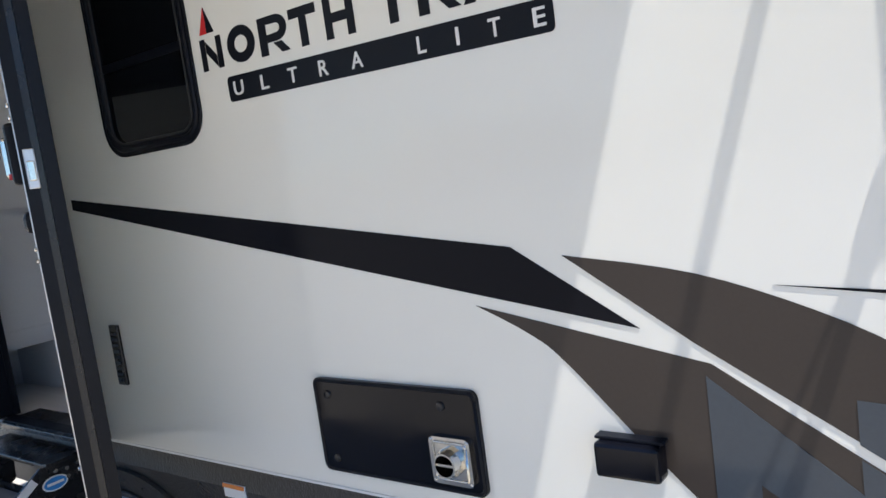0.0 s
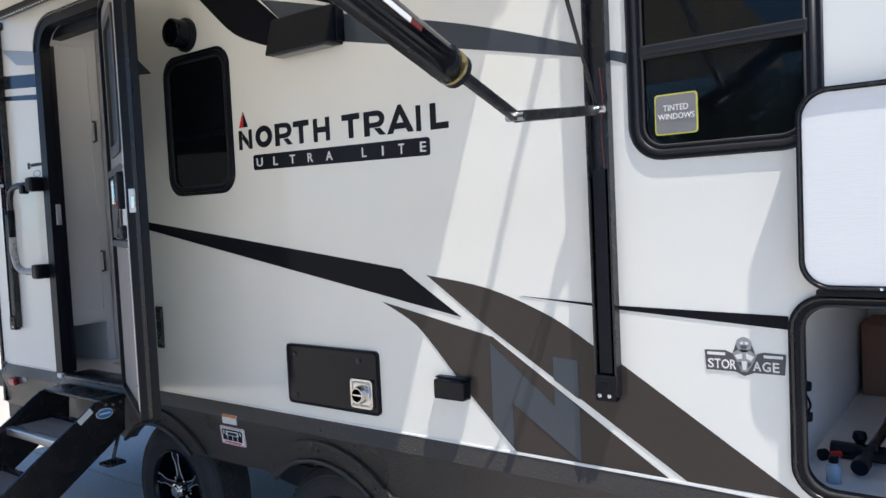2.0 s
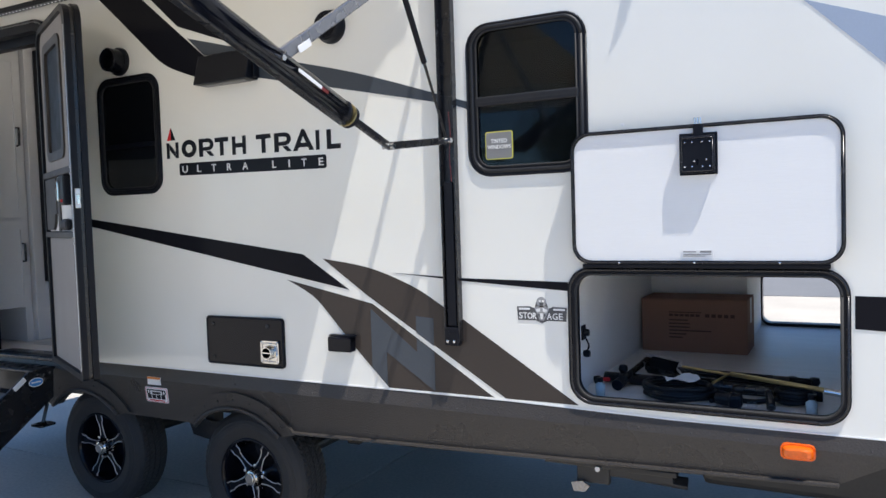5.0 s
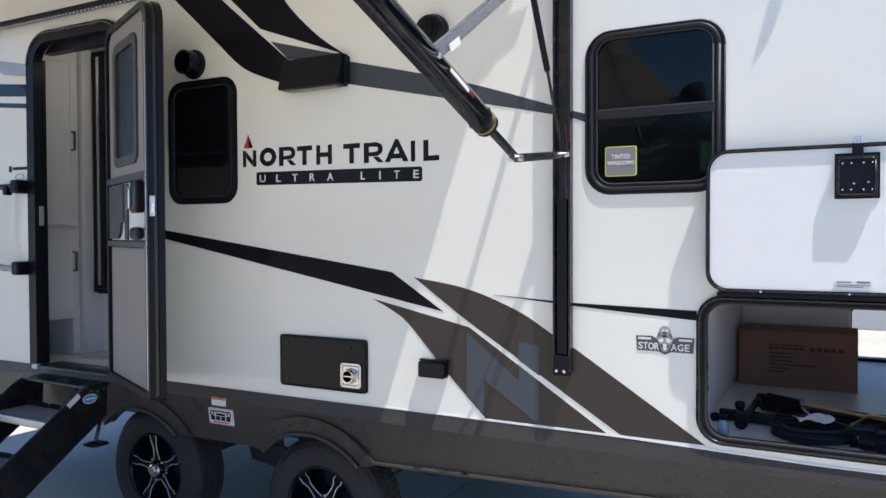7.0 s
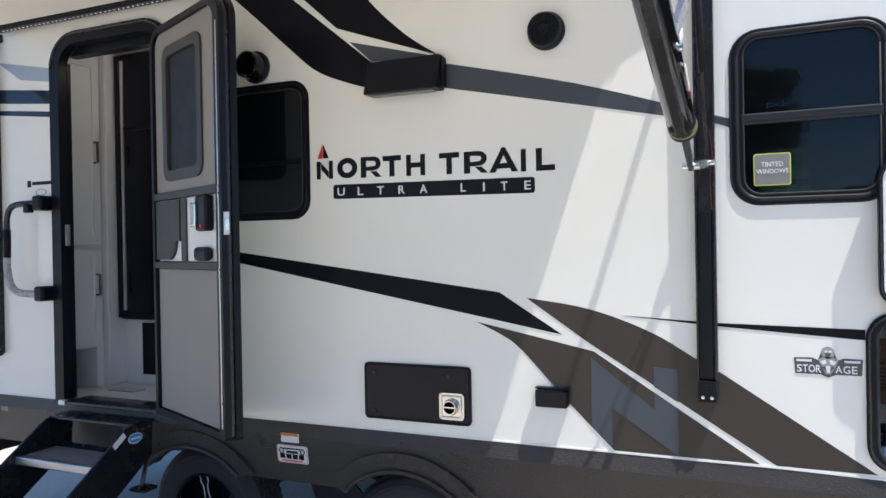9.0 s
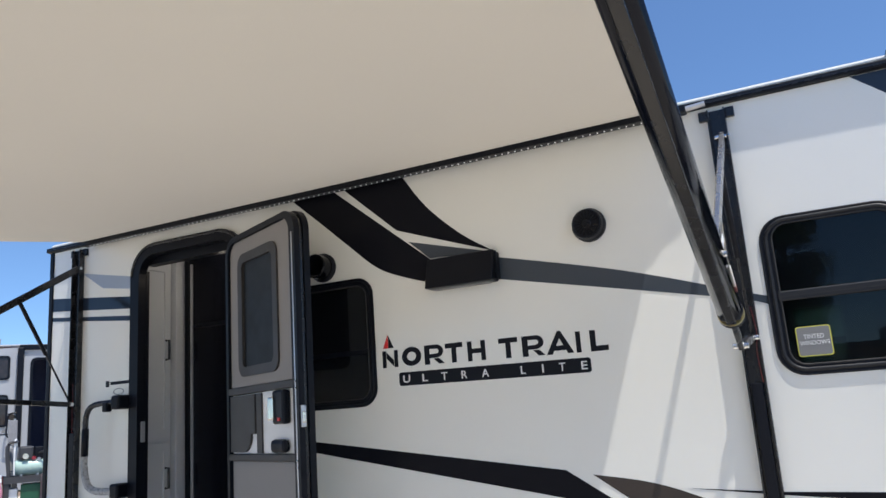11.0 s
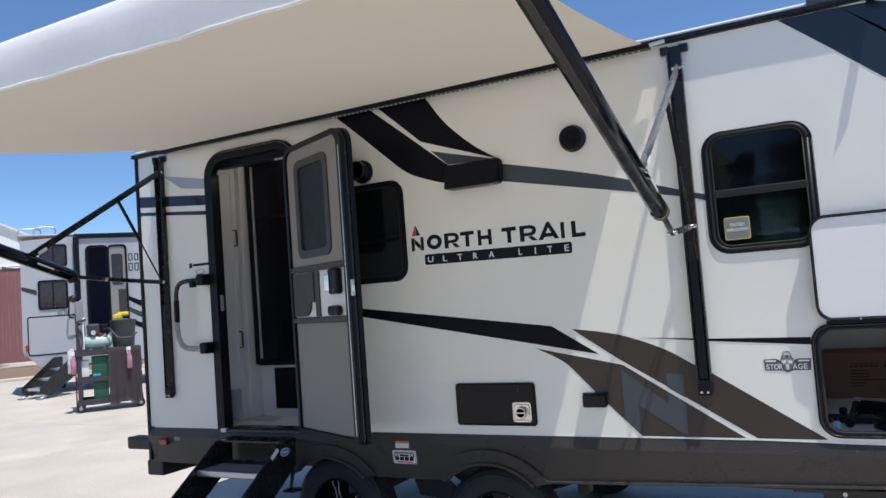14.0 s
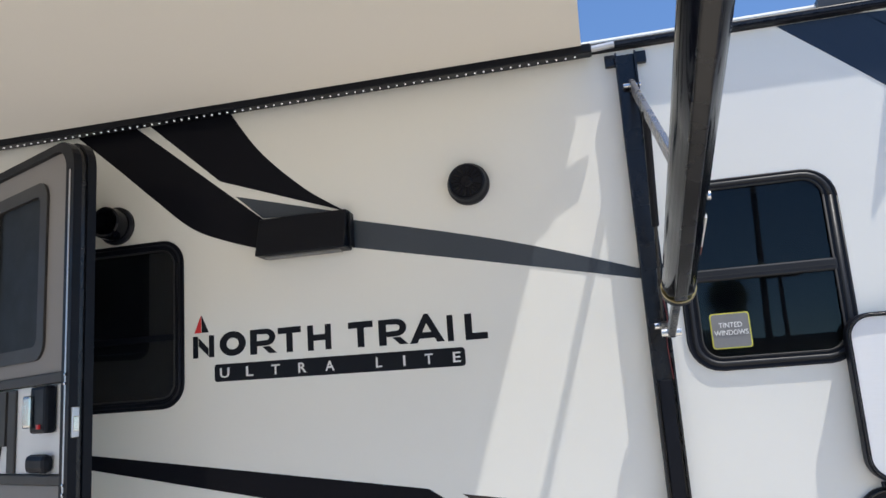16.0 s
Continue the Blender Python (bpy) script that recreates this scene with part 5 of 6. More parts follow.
def awning_arm(x, s):
    """One folding arm; s mirrors the side on which the links lie."""
    for x0, x1, y0 in ((-0.037, -0.030, -0.04), (0.030, 0.037, -0.04), (-0.030, 0.030, -0.012)):
        part("channel_side" if y0 < -0.03 else "channel_back", boxes((x + x0, x + x1, y0, -0.002, 1.10, 2.962), bevel=0.0015), BLACKMETAL, awning, "black wall channel")
    part("channel_insert", boxes((x - 0.022, x + 0.022, -0.036, -0.0125, 1.17, 1.80), bevel=0.004), BLACK, awning)
    part("foot_bracket", boxes((x - 0.034, x + 0.034, -0.046, -0.0125, 1.085, 1.165), bevel=0.004), BLACK, awning)
    for dx in (-0.016, 0.016):
        part("bracket_bolt", lathe([(0.0, -0.054), (0.007, -0.053), (0.008, -0.0465)], 6, at=(x + dx, 0, 1.105)), STEEL, awning)
        part("slot_screw", lathe([(0.0, -0.05), (0.006, -0.049), (0.007, -0.0465)], 8, at=(x + dx * 0.6, 0, 1.145)), BLACK, awning)
    for dx in (-0.055, 0.055):
        part("top_bracket", boxes((x + dx - 0.018, x + dx + 0.018, -0.02, -0.002, 2.92, 2.965), bevel=0.003), BLACKMETAL, awning)
    piv, elbow, low, high = (x + 0.012, -0.062, 1.976), (x + 0.004, -0.515 if s > 0 else -0.56, 1.925 if s > 0 else 2.008), (x + 0.012, -0.815, 2.02 if s > 0 else 2.035), (x + 0.03, -2.52, 2.605)
    joint, stop = (x + 0.03, -1.17, 2.142), (x + 0.012, -0.03, 2.835)
    part("lower_link", bar(piv, elbow, 0.022, 0.03), BLACKMETAL, awning)
    part("elbow_link", bar(elbow, (x + 0.012, -0.79, low[2] - 0.008), 0.02, 0.026), BLACKMETAL, awning)
    for p in (piv, elbow):
        part("pivot_bolt", rod((p[0] - 0.026, p[1], p[2]), (p[0] + 0.026, p[1], p[2]), 0.011, 10), STEEL, awning)
    part("main_arm", rod(low, high, 0.039, 28), GLOSSBLACK, awning, "thick gloss black main arm", smooth=True)
    part("arm_rail", bar((low[0], low[1], low[2] - 0.034), (high[0], high[1], high[2] - 0.034), 0.03, 0.02), BLACKMETAL, awning)
    part("arm_collar", bar((x + 0.012, -0.79, 2.0115), (x + 0.013, -0.86, 2.0355), 0.080, 0.082, bevel=0.034), BLACK, awning)
    if s > 0:
        part("arm_ring", rod((x + 0.012, -0.775, 2.0065), (x + 0.012, -0.792, 2.012), 0.0405, 24), BLACK, awning)
        part("arm_band", rod((x + 0.0122, -0.792, 2.012), (x + 0.0124, -0.80, 2.0147), 0.0415, 24), BRASS, awning, "thin amber band at the arm end")
    part("arm_label", bar((x + 0.0535, -0.985, 2.078), (x + 0.056, -1.10, 2.117), 0.003, 0.011, bevel=0), PAPER, awning, "white and red arm label")
    part("arm_label_end", bar((x + 0.0530, -0.95, 2.066), (x + 0.0535, -0.984, 2.0776), 0.003, 0.011, bevel=0), WIRE, awning)
    part("strut", bar(stop, joint, 0.018, 0.042), STRUTGREY if s > 0 else BLACKMETAL, awning, "flat strut to the wall")
    part("strut_label", bar((x + 0.0425, -1.08, 2.182), (x + 0.0428, -1.02, 2.218), 0.002, 0.022, bevel=0), PAPER, awning)
    for p in (joint, stop):
        part("strut_bolt", rod((p[0] - 0.03, p[1], p[2]), (p[0] + 0.03, p[1], p[2]), 0.009, 10), STEEL, awning)
    knee = (x + 0.016, -0.24, 2.278)
    part("gas_rod", rod((x + 0.012, -0.062, 1.99), knee, 0.006), BLACKMETAL, awning)
    part("gas_cylinder", rod(knee, (x + 0.016, -0.43, 2.59), 0.012), BLACK, awning)
    part("motor_wire", pipe(curved([(x + 0.02, -0.05, 2.10), (x + 0.03, -0.055, 2.0), (x + 0.02, -0.05, 1.92), (x + 0.026, -0.05, 1.80)]), 0.0016, 5), WIRE, awning, "thin red wire")
    hd = boxes((x - 0.035, x + 0.10, -0.16, 0.13, -0.085, 0.085), bevel=0.03)
    hd.transform(Matrix.Translation((0, -2.60, 2.615)) @ Matrix.Translation((x, 0, 0)) @ Matrix.Rotation(radians(-18), 4, "X") @ Matrix.Translation((-x, 0, 0)))
    part("arm_head", hd, BLACK, awning, "black moulded arm head")
    part("roller_cap", rod((x - 0.13, -OUT - 0.01, 2.61), (x - 0.03, -OUT - 0.01, 2.61), 0.043, 20), BLACK, awning)


awning_arm(0.0, 1)
awning_arm(-3.97, -1)

# ---- the yard beyond ----
def local(origin, right):
    """A frame with x to the right, y away and z up from the ground."""
    r = Vector((*right, 0)).normalized()
    d = Vector((-r.y, r.x, 0))
    m = Matrix((r, d, Vector((0, 0, 1)))).transposed().to_4x4()
    m.translation = (*origin, G)
    return m


# white siding darkened to grey: the side's shade is put into its colour
RVSHADED = mat("other_trailer_shaded_white", (0.39, 0.40, 0.42), 0.35, vary=0.03, scale=1.5)
DIRT = mat("dry_brown_dirt", (0.2, 0.14, 0.095), 0.95, vary=0.3, scale=1.5, fine=20, bump=0.01)
SLATS = mat("red_brown_fence_slats", (0.25, 0.105, 0.10), 0.6, vary=0.12, scale=6)
GALV = mat("galvanised_steel", (0.42, 0.44, 0.45), 0.45, metal=0.7, vary=0.08)
LEAF = mat("dusty_green_leaves", (0.06, 0.085, 0.03), 0.7, vary=0.35, scale=3)
BARK = mat("tree_bark", (0.12, 0.085, 0.06), 0.9, vary=0.25, scale=12, bump=0.004)
TENT = mat("white_roofing", (0.76, 0.76, 0.75), 0.6, vary=0.03)
CARTGREY = mat("dark_grey_cart_plastic", (0.035, 0.036, 0.04), 0.55, vary=0.15, scale=10)
TOWEL = mat("grey_plum_towel", (0.1, 0.08, 0.09), 0.95, vary=0.15, scale=20, fine=300, bump=0.001)
GREENTANK = mat("pale_green_tank", (0.42, 0.56, 0.5), 0.35)
GREENBOX = mat("dark_green_plastic", (0.01, 0.08, 0.04), 0.5)
YEL = mat("yellow_plastic", (0.75, 0.55, 0.02), 0.4)
REDP = mat("red_plastic", (0.25, 0.02, 0.03), 0.4)
PINK = mat("pink_liquid", (0.5, 0.22, 0.29), 0.3)
AQUA = mat("bright_blue_cloth", (0.05, 0.4, 0.65), 0.8)
CURTAIN = mat("dark_blue_interior", (0.01, 0.014, 0.045), 0.7)
PANE2 = mat("brown_tinted_glass", (0.03, 0.02, 0.018), 0.08, vary=0.5, scale=9)

other = thing("travel_trailer", "white travel trailer parked across the yard, door open", "trailer")
OE = 6.0


def far_part(name, bm, material, label=""):
    return part(name, bm, material, other, label)


far_part("body", plate([(-0.92, 1.13), (-0.54, 0.72), (OE, 0.62), (OE, 4.1), (0.4, 4.08), (-0.90, 3.98)], [rrect(0.66, 1.13, 1.50, 3.76, 0.10), rrect(-0.46, 0.17, 3.30, 3.86, 0.06), rrect(-0.52, 0.16, 2.20, 2.93, 0.06)], 0.0, 0.05), RVSHADED)
far_part("rear_wall", boxes((-0.90, -0.85, 0.051, 2.4, 1.0, 3.97)), RVSHADED)
far_part("roof", boxes((-0.93, OE, -0.02, 2.45, 4.09, 4.14), bevel=0.02), RVSHADED)
far_part("roof_trim", boxes((0.36, OE, -0.06, -0.005, 4.0, 4.13), bevel=0.02), BLACK)
far_part("inside", boxes((0.5, 1.4, 0.9, 0.92, 1.2, 3.9), (-0.6, 0.4, 0.5, 0.52, 2.0, 3.95)), CURTAIN)
far_part("underside", boxes((-0.5, OE, 0.06, 2.4, 0.66, 0.72)), UNDER)
for x0, x1, z0, z1 in ((-0.47, 0.18, 3.29, 3.87), (-0.53, 0.17, 2.18, 2.94)):
    w = new("window")
    w.parent = other
    part("window_frame", plate(rrect(x0, x1, z0, z1, 0.08), [rrect(x0 + 0.05, x1 - 0.05, z0 + 0.05, z1 - 0.05, 0.05)], 0.02, -0.025), BLACK, w)
    part("pane", boxes((x0 + 0.04, x1 - 0.04, -0.01, 0.0, z0 + 0.04, z1 - 0.04)), PANE2, w)
    part("glazing_bar", boxes(((x0 + x1) / 2 - 0.015, (x0 + x1) / 2 + 0.015, -0.02, -0.011, z0 + 0.05, z1 - 0.05)), BLACK, w)
far_part("door_surround", plate(rrect(0.61, 1.18, 1.45, 3.81, 0.14), [rrect(0.67, 1.12, 1.51, 3.75, 0.09)], 0.02, -0.03), BLACK)
leaf2 = new("door_leaf")
leaf2.parent = other
part("leaf_panel", plate(rrect(0.0, 0.44, 1.50, 3.78, 0.1), (), 0.0, -0.05), TAN, leaf2)
part("leaf_edge", plate(rrect(-0.01, 0.47, 1.48, 3.80, 0.11), [rrect(0.03, 0.42, 1.53, 3.75, 0.08)], -0.02, -0.07), BLACK, leaf2)
part("leaf_window", plate(rrect(0.08, 0.36, 2.72, 3.55, 0.05), (), -0.05, -0.06), PANE2, leaf2)
part("leaf_lower", boxes((0.04, 0.20, -0.055, -0.05, 2.0, 2.5)), TAN, leaf2)
part("leaf_screen", boxes((0.22, 0.41, -0.055, -0.05, 1.9, 2.6)), TAUPE_D, leaf2)
leaf2.matrix_basis = Matrix.Translation((1.17, -0.05, 0)) @ Matrix.Rotation(radians(-12), 4, "Z")
far_part("awning_case", boxes((0.33, 0.47, -0.14, -0.005, 1.2, 4.06), bevel=0.03), BLACK)
far_part("cargo_hatch", plate(rrect(-0.80, 0.33, 1.02, 2.02, 0.06), [rrect(-0.775, 0.305, 1.045, 1.995, 0.05)], 0.0, -0.012), BLACK)
far_part("cargo_panel", boxes((-0.77, 0.30, -0.008, 0.0, 1.05, 1.99)), RVSHADED)
far_part("graphic_stripe", plate([(-0.90, 2.80), (-0.56, 2.70), (-0.56, 2.56), (-0.90, 2.70)], (), -0.001, -0.004), BROWN)
far_part("graphic_stripe", plate([(0.18, 2.50), (0.34, 2.44), (0.34, 2.30), (0.18, 2.36)], (), -0.001, -0.004), BROWN)
for k in range(3):
    far_part("graphic_swoosh", plate(curved([(1.62, 2.42 - 0.3 * k), (2.2, 2.18 - 0.3 * k), (3.5, 2.0 - 0.3 * k)]) + curved([(3.5, 1.9 - 0.3 * k), (2.2, 2.02 - 0.3 * k), (1.62, 2.30 - 0.3 * k)]), (), -0.001, -0.004), (DARK, SLATE, DARK)[k])
for z0, z1 in ((3.36, 3.56), (3.08, 3.30)):
    for k in range(4):
        far_part("name_mark", plate(rrect(1.66 + 0.15 * k, 1.775 + 0.15 * k, z0, z1, 0.03, 2), [rrect(1.69 + 0.15 * k, 1.745 + 0.15 * k, z0 + 0.03, z1 - 0.03, 0.01, 2)], -0.001, -0.005), SLATE)
far_part("tail_lamp", boxes((-0.86, -0.80, -0.03, -0.001, 1.15, 1.30), bevel=0.01), REDLENS)
far_part("grab_rail", pipe(curved([(0.36, -0.18, 2.5), (0.20, -0.2, 2.45), (0.17, -0.2, 2.2), (0.18, -0.2, 1.95), (0.4, -0.16, 1.9)]), 0.02, 6), BLACK)
for x0, x1, z in ((-0.92, -0.45, 4.28), (-0.55, -0.1, 4.32)):
    far_part("roof_rail", pipe(curved([(x0, 0.3, 3.98), (x0, 0.3, z), (x1, 0.35, z + 0.02), (x1, 0.35, 4.12)], 4), 0.02, 6), GALV)
far_part("small_print", boxes((-0.10, 0.02, -0.004, -0.001, 2.04, 2.12), (0.06, 0.14, -0.004, -0.001, 2.04, 2.12)), GREYINK)
stp = new("entry_step")
stp.parent = other
stp.matrix_basis = Matrix.Translation((0.30, -0.15, 0)) @ Matrix.Rotation(radians(-52), 4, "Z")
ST = stp.matrix_basis


def step_part(name, bm, material):
    bm.transform(ST)
    part(name, bm, material, stp)


for k in range(3):
    step_part("tread", boxes((-0.32, 0.32, -1.22 + 0.33 * k, -0.92 + 0.33 * k, 0.22 + 0.21 * k, 0.26 + 0.21 * k), bevel=0.006), TREADGRIP)
    step_part("nosing", boxes((-0.32, 0.32, -1.25 + 0.33 * k, -1.221 + 0.33 * k, 0.20 + 0.21 * k, 0.262 + 0.21 * k)), ALU)
for x in (-0.35, 0.32):
    side = plate([(-0.10, 0.95), (-0.10, 0.60), (-1.05, 0.06), (-1.32, 0.14), (-1.32, 0.28), (-0.40, 0.95)], (), 0, 0.03)
    side.transform(Matrix(((0, 1, 0, x), (1, 0, 0, 0), (0, 0, 1, 0), (0, 0, 0, 1))))
    step_part("side_plate", side, BLACKMETAL)
    step_part("foot", rod((x, -1.05, 0.14), (x, -1.34, 0.0), 0.025), GALV)
    step_part("foot_bar", rod((x - 0.10, -1.34, 0.02), (x + 0.10, -1.34, 0.02), 0.022), GALV)
far_part("tyre", lathe([(0.0, 0.06), (0.22, 0.06), (0.24, 0.05), (0.33, 0.06), (0.35, 0.1), (0.35, 0.24), (0.0, 0.26)], 32, at=(3.6, 0, 0.35)), RUBBER)
far_part("stabiliser", boxes((1.15, 1.27, 0.3, 0.4, 0.0, 0.7)), UNDER)
far_part("stabiliser", boxes((-0.1, 0.02, 1.9, 2.0, 0.0, 0.72)), UNDER)
other.matrix_basis = local((-17.456, 8.576), (0.579, 0.815))

cart = thing("utility_cart", "dark grey plastic utility cart with three shelves and casters", "cart")
for z in (0.17, 0.62, 1.14):
    part("shelf", boxes((-0.26, 0.92, -0.25, 0.35, z, z + 0.035), bevel=0.01), CARTGREY, cart)
    part("shelf_rim", boxes((-0.27, 0.93, -0.26, -0.235, z - 0.03, z + 0.085), (-0.27, 0.93, 0.335, 0.36, z - 0.03, z + 0.085), (-0.27, -0.245, -0.235, 0.335, z - 0.03, z + 0.085), (0.905, 0.93, -0.235, 0.335, z - 0.03, z + 0.085)), CARTGREY, cart)
for x in (-0.22, 0.88):
    for y in (-0.21, 0.31):
        part("post", boxes((x - 0.04, x + 0.04, y - 0.03, y + 0.03, 0.206, 1.11), bevel=0.01), CARTGREY, cart)
        part("caster_wheel", lathe([(0.0, -0.025), (0.045, -0.025), (0.08, -0.022), (0.085, -0.012), (0.085, 0.012), (0.08, 0.022), (0.0, 0.025)], 20, at=(x, y, 0.085)), RUBBER, cart)
        part("caster_hub", rod((x, y - 0.031, 0.085), (x, y + 0.031, 0.085), 0.035, 14), GALV, cart)
        part("caster_fork", boxes((x - 0.02, x + 0.02, y - 0.03, y - 0.024, 0.06, 0.14), (x - 0.02, x + 0.02, y + 0.024, y + 0.03, 0.06, 0.14)), GALV, cart)
part("handle", pipe(curved([(-0.2, -0.2, 1.2), (-0.24, -0.2, 1.75), (-0.1, -0.1, 1.82), (-0.1, 0.2, 1.82), (-0.24, 0.3, 1.75), (-0.2, 0.3, 1.2)], 4), 0.022, 7), CARTGREY, cart)
CM = local((-12.93, 6.00), (0.606, 0.795))
cart.matrix_basis = CM


def on_cart(ob):
    ob.matrix_basis = CM
    return ob


towel = thing("towel", "grey plum towel hanging over the cart", "towel")
bm = bmesh.new()
rows = [[bm.verts.new((0.31 + 0.6 * i / 24 + 0.02 * math.sin(j * 0.5) * i / 24, -0.275 - 0.018 * math.sin(i * 1.1) * j / 12 - 0.02 * j / 12, 1.245 - (1.12 + 0.05 * math.sin(i * 0.4)) * j / 12)) for j in range(13)] for i in range(25)]
for a, b in zip(rows, rows[1:]):
    for j in range(12):
        bm.faces.new((a[j], b[j], b[j + 1], a[j + 1]))
bmesh.ops.solidify(bm, geom=bm.faces[:], thickness=0.006)
part("cloth", bm, TOWEL, towel, smooth=True)
on_cart(towel)
comp = thing("air_compressor", "small air compressor with pale green tank on the cart", "compressor")
bm = lathe([(0.0, -0.27), (0.08, -0.26), (0.13, -0.22), (0.14, -0.1), (0.14, 0.12), (0.13, 0.22), (0.08, 0.26), (0.0, 0.27)], 24, "z")
bm.transform(Matrix.Translation((0.13, 0.0, 1.37)) @ Matrix.Rotation(radians(90), 4, "Y"))
part("tank", bm, GREENTANK, comp, smooth=True)
part("motor", boxes((-0.06, 0.18, -0.12, 0.12, 1.50, 1.74), bevel=0.04), CARTGREY, comp)
part("pump_head", boxes((0.19, 0.34, -0.08, 0.08, 1.50, 1.72), bevel=0.02), BLACK, comp)
part("regulator", rod((0.06, -0.16, 1.56), (0.06, -0.13, 1.56), 0.05, 14), CHROME, comp)
part("carry_frame", pipe(curved([(-0.12, -0.1, 1.25), (-0.12, -0.1, 1.8), (-0.10, 0.1, 1.8), (-0.12, 0.1, 1.25)], 4), 0.016, 7), INKWHITE, comp)
part("gauge", rod((0.19, -0.12, 1.52), (0.19, -0.06, 1.52), 0.035), REDP, comp)
part("gauge", rod((0.27, -0.12, 1.50), (0.27, -0.06, 1.50), 0.03), GALV, comp)
part("foot", boxes((-0.02, 0.02, -0.12, 0.12, 1.176, 1.25), (0.24, 0.28, -0.12, 0.12, 1.176, 1.25)), GALV, comp)
part("hose", pipe(curved([(0.25, -0.05, 1.6), (0.36, -0.2, 1.62), (0.5, -0.3, 1.44), (0.75, -0.32, 1.42), (0.86, -0.2, 1.5)]), 0.016, 7), CARTGREY, comp)
on_cart(comp)
vac = thing("shop_bucket", "black round bucket with yellow sprayer top on the cart", "bucket")
part("bucket", lathe([(0.0, 1.176), (0.20, 1.176), (0.245, 1.74), (0.255, 1.74), (0.255, 1.78), (0.0, 1.79)], 32, "z", at=(0.62, 0.08, 0)), CARTGREY, vac, smooth=False)
part("sprayer_top", boxes((0.44, 0.60, 0.0, 0.12, 1.80, 1.90), (0.52, 0.74, 0.02, 0.1, 1.86, 1.94), bevel=0.02), YEL, vac)
part("cap", boxes((0.62, 0.74, 0.0, 0.12, 1.80, 1.855), bevel=0.015), BLACK, vac)
on_cart(vac)
for n, (u, y, z, m) in enumerate(((-0.37, -0.22, 0.80, INKWHITE), (-0.32, -0.31, 0.78, PINK), (-0.335, -0.12, 0.84, INKWHITE), (0.70, -0.335, 0.80, PINK))):
    sb = thing("spray_bottle", "white spray bottle with pink liquid hanging on the cart" if m is PINK else "white plastic spray bottle hanging on the cart", "spray bottle", group="spray bottles")
    part("bottle", lathe([(0.0, 0.0), (0.05, 0.0), (0.052, 0.22), (0.02, 0.33), (0.02, 0.36)], 16, "z", at=(u, y, z)), m, sb, smooth=True)
    part("trigger_head", boxes((u - 0.05, u + 0.03, y - 0.02, y + 0.02, z + 0.36, z + 0.43), (u - 0.045, u - 0.03, y - 0.01, y + 0.01, z + 0.29, z + 0.36), bevel=0.004), INKWHITE, sb)
    on_cart(sb)
for name, label, span, m, cat in (("plastic_tub", "dark green plastic tub on the cart shelf", (0.0, 0.32, -0.2, 0.25, 0.657, 1.08), GREENBOX, "tub"), ("plastic_tub", "dark green plastic tub on the low shelf", (0.02, 0.30, -0.2, 0.25, 0.207, 0.58), GREENBOX, "tub"), ("cleaning_cloth", "folded bright blue cleaning cloth on the cart", (0.02, 0.16, -0.23, -0.205, 0.658, 0.74), AQUA, "cloth"), ("paper_towel_roll", "white paper towel pack on the cart", (-0.19, -0.05, -0.18, 0.1, 0.657, 1.02), PAPER, "paper towel"), ("red_pole", "slim red pole standing beside the cart", (-0.305, -0.28, -0.05, -0.025, 0.0, 1.25), REDP, "pole")):
    o = tagged(part(name, boxes(span, bevel=0.01), m), label, cat)
    on_cart(o)

mop = thing("flat_mop", "grey flat mop heads standing beside the cart", "mop")
part("pole", rod((-0.20, 0.40, 0.0), (-0.16, 0.40, 2.25), 0.016, 8), GALV, mop)
for z0, z1, tip in ((1.30, 1.72, 0.01), (1.76, 2.22, -0.03)):
    part("mop_head", bar((-0.18, 0.38, z0), (-0.16 + tip, 0.38, z1), 0.15, 0.05, bevel=0.015), mat("grey_mop_pad", (0.26, 0.26, 0.27), 0.9, vary=0.2, scale=25, bump=0.002), mop)
on_cart(mop)
# thin grey strip laid over the concrete, darker than the slabs
lane = mat("grey_strip_surface", (0.17, 0.17, 0.172), 0.85, vary=0.15, scale=1.2, fine=60, bump=0.002)
tagged(part("asphalt_lane", boxes((-7, 16, 12.3, 21.5, G + 0.002, G + 0.008)), lane), "flat grey ground strip behind the trailer", "lane", kind="structure")

# fence, dirt strip, kerb, tree and white roof beyond
FM = local((-32.436, 15.649), (0.511, 0.859))
fence = thing("slatted_fence", "red-brown privacy slat fence with galvanised posts", "fence")
bm = bmesh.new()
for k in range(190):
    u = -18 + k * 0.14
    boxes((u, u + 0.137, -0.01 + 0.012 * (k % 2), 0.0 + 0.012 * (k % 2), 0.25, 4.42 + 0.02 * math.sin(k * 1.7)), bm=bm)
tagged(part("slat", bm, SLATS, fence), kind="stuff")
for k in range(9):
    u = -17.8 + 3.4 * k + 0.02
    part("post", rod((u, -0.06, 0.0), (u, -0.06, 4.55), 0.05, 10), GALV, fence)
    part("barb_arm", rod((u, -0.06, 4.5), (u - 0.2, -0.3, 5.1), 0.03, 8), GALV, fence)
part("top_rail", rod((-18, -0.05, 4.5), (9, -0.05, 4.5), 0.035, 10), GALV, fence)
fence.matrix_basis = FM
d = tagged(part("dirt_strip", boxes((-30, 20, -9.0, 0.6, -0.02, 0.03)), DIRT), "dry brown dirt strip before the fence", "dirt", kind="structure")
d.matrix_basis = FM
kb = tagged(part("kerb", boxes((-30, 20, -9.4, -9.0, -0.05, 0.10), bevel=0.03), CONCRETE), "pale concrete kerb along the dirt strip", "kerb", kind="structure")
kb.matrix_basis = FM
hall = thing("white_hall", "large white gabled hall roof behind the fence", "building")
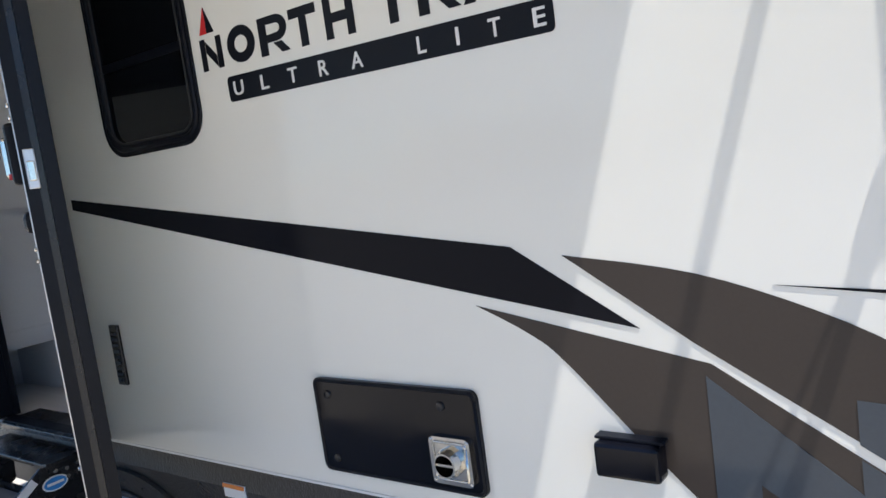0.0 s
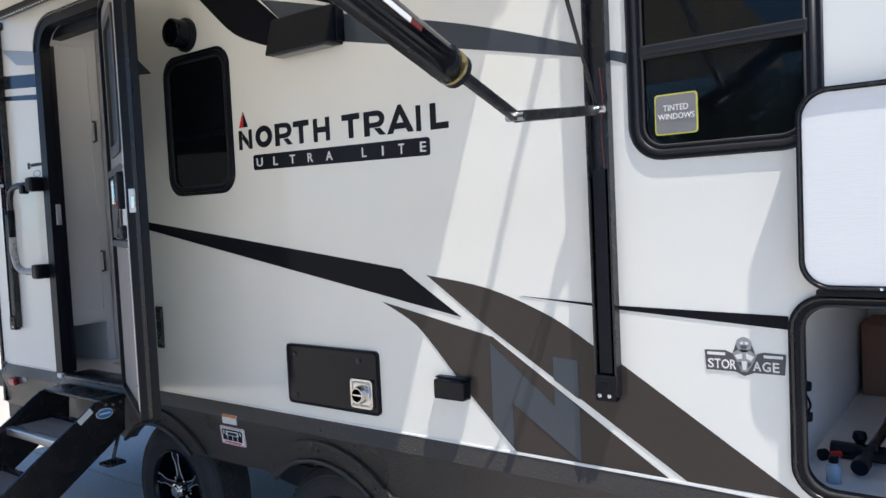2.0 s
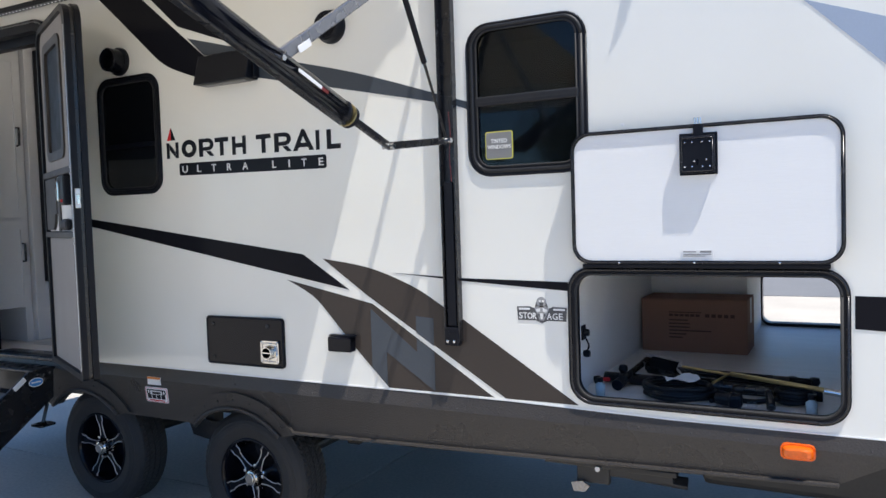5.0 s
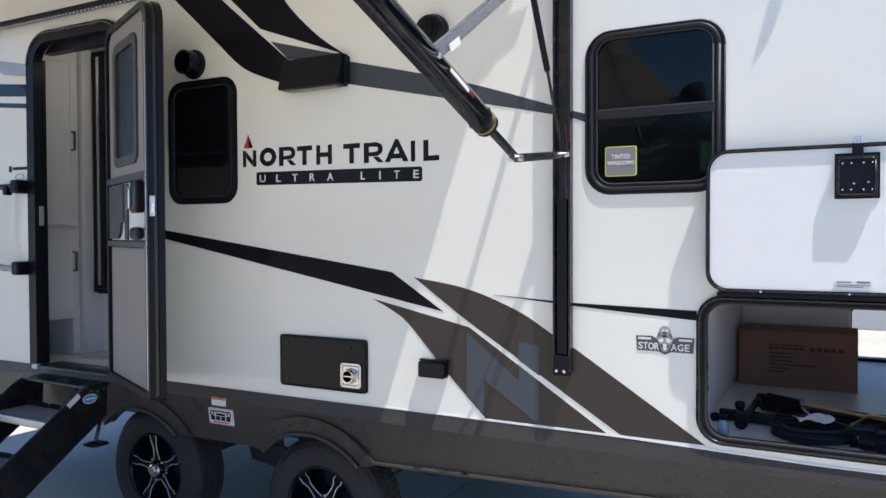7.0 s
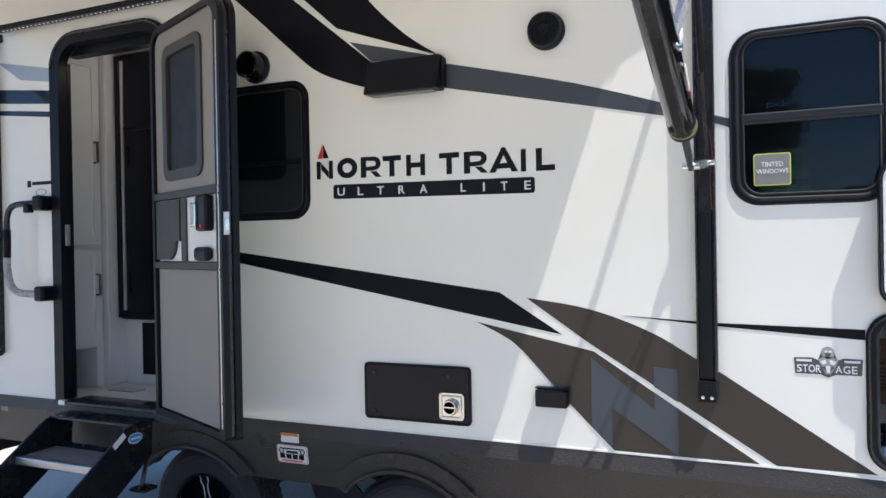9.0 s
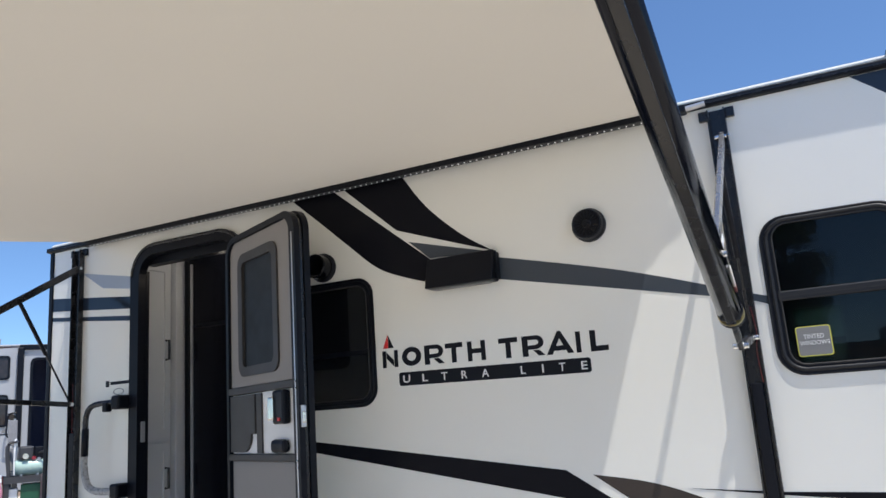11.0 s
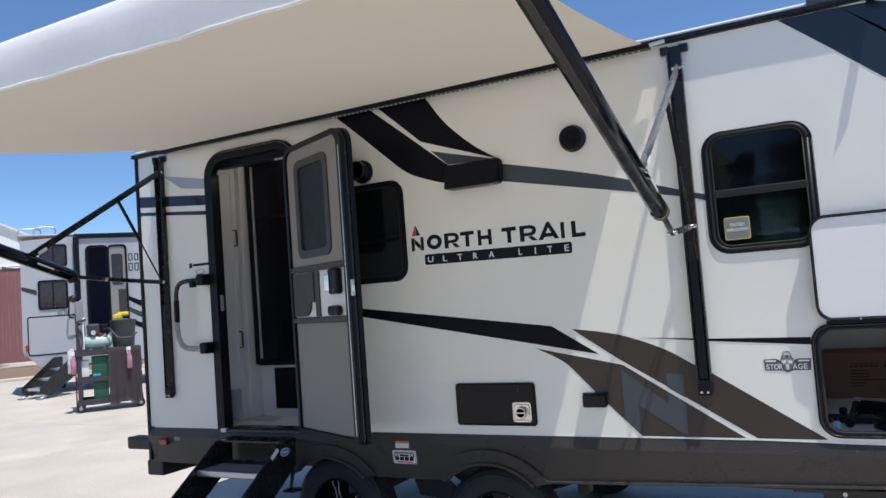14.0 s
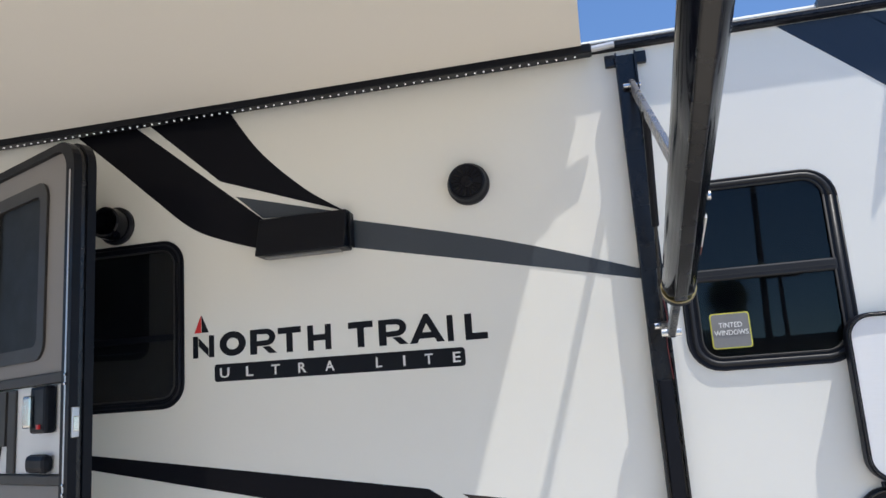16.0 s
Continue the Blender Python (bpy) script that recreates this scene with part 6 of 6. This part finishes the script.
bm = plate([(-14, 0), (8.5, 0), (8.5, 5.6), (-1.3, 10.3), (-14, 5.6)], (), 0, 14)
part("gable", bm, TENT, hall)
part("roof_edge", bar((-1.3, -0.1, 10.35), (8.9, -0.1, 5.45), 0.3, 0.12, side=(0, 1, 0)), TENT, hall)
hm = FM.copy()
hm.translation = FM @ Vector((-0.6, 22, 0))
hm.translation.z = G
hall.matrix_basis = hm


def tree(name, at, height, spread, leaves, seed, label, base=0.35):
    rnd = random.Random(seed)
    t = thing(name, label, "tree", group="yard trees")
    trunk = bmesh.new()
    top = Vector((rnd.uniform(-0.3, 0.3), rnd.uniform(-0.3, 0.3), height * 0.6))
    pipe([(0, 0, -0.05), tuple(top * 0.4 + Vector((0.1, 0, 0))), tuple(top)], 0.03 * height * 0.5, 8, trunk)
    tips = []
    for k in range(11):
        a = k * 2.4
        s = top * rnd.uniform(0.45, 1.0)
        e = s + Vector((math.cos(a), math.sin(a), rnd.uniform(0.3, 1.1))) * spread * rnd.uniform(0.4, 0.8)
        pipe([tuple(s), tuple((s + e) / 2 + Vector((0, 0, 0.1))), tuple(e)], 0.05, 5, trunk)
        tips += [e, (s + e) / 2]
    part("trunk", trunk, BARK, t)
    crown = bmesh.new()
    for k in range(leaves):
        c = rnd.choice(tips)
        g = Vector((rnd.gauss(0, 1), rnd.gauss(0, 1), rnd.gauss(0, 0.8))) * spread * 0.22
        p = c + g
        q = Euler((rnd.uniform(0, 3), rnd.uniform(0, 3), rnd.uniform(0, 6))).to_matrix()
        w = rnd.uniform(0.04, 0.1)
        vs = [crown.verts.new(p + q @ Vector(o) * w) for o in ((-0.5, -1, 0), (0.5, -0.6, 0.1), (0.4, 0.9, 0), (-0.5, 0.7, -0.1))]
        crown.faces.new(vs)
    part("crown", crown, LEAF, t, "dusty green leafy crown")
    t.location = at
    return t


p = FM @ Vector((-0.4, 3.0, 0))
tree("tree", (p.x, p.y, G), 6.0, 1.5, 9000, 3, "small round dusty green tree behind the fence")

# behind the walk, seen only as reflections in the glass
tree("tree", (-9.5, -33, G), 8.5, 3.0, 13000, 5, "broad dark green tree across the yard")
tree("tree", (-4.6, -31, G), 8.0, 2.8, 13000, 6, "broad dark green tree across the yard")
tree("tree", (-0.5, -31, G), 13.0, 1.7, 12000, 7, "tall slim dark green tree across the yard")
shop = thing("low_building", "low tan building with a flat roof across the yard", "building")
part("wall", boxes((-40, 45, -52, -46, G, 3.6)), mat("tan_stucco", (0.3, 0.25, 0.2), 0.9, vary=0.1, scale=2), shop)
part("roof", boxes((-40.3, 45.3, -52.3, -45.7, 3.6, 3.9)), mat("grey_roofing", (0.12, 0.12, 0.12), 0.8), shop)
part("roof_unit", boxes((3.5, 6.0, -49, -47, 3.9, 4.7)), GALV, shop)
for k in range(8):
    part("dark_opening", boxes((-36 + 10 * k, -32 + 10 * k, -45.99, -45.95, G + 0.01, 2.6)), CURTAIN, shop)
palm = thing("palm_tree", "slim palm tree with a shaggy skirt", "tree")
part("trunk", rod((0, 0, 0), (0.2, 0, 5.4), 0.22, 10, 0.16), BARK, palm)
bm = bmesh.new()
rp = random.Random(11)
for k in range(420):
    a, e = rp.uniform(0, 6.28), rp.uniform(-1.5, 1.1)
    o = Vector((0.2, 0, 5.4))
    dr = Vector((math.cos(a) * math.cos(e), math.sin(a) * math.cos(e), math.sin(e)))
    s = dr.cross(Vector((0, 0, 1))).normalized() * 0.06
    ln = rp.uniform(0.6, 1.25)
    bm.faces.new([bm.verts.new(v) for v in (o + s, o + dr * ln * 0.6 + s * 2 + Vector((0, 0, 0.05)), o + dr * ln - Vector((0, 0, 0.15)), o + dr * ln * 0.6 - s * 2)])
part("fronds", bm, LEAF, palm)
palm.location = (5.0, -34, G)
for x, y, h, lean in ((6.2, -32, 13.0, 0.5), (9.6, -44, 8.0, 0.0)):
    pole = thing("utility_pole", "dark wooden utility pole with crossarm", "pole", group="utility poles")
    part("shaft", rod((0, 0, 0), (lean, 0, h), 0.16, 10, 0.11), BARK, pole)
    part("crossarm", boxes((lean - 1.1, lean + 1.1, -0.06, 0.06, h - 0.8, h - 0.65)), BARK, pole)
    pole.location = (x, y, G)
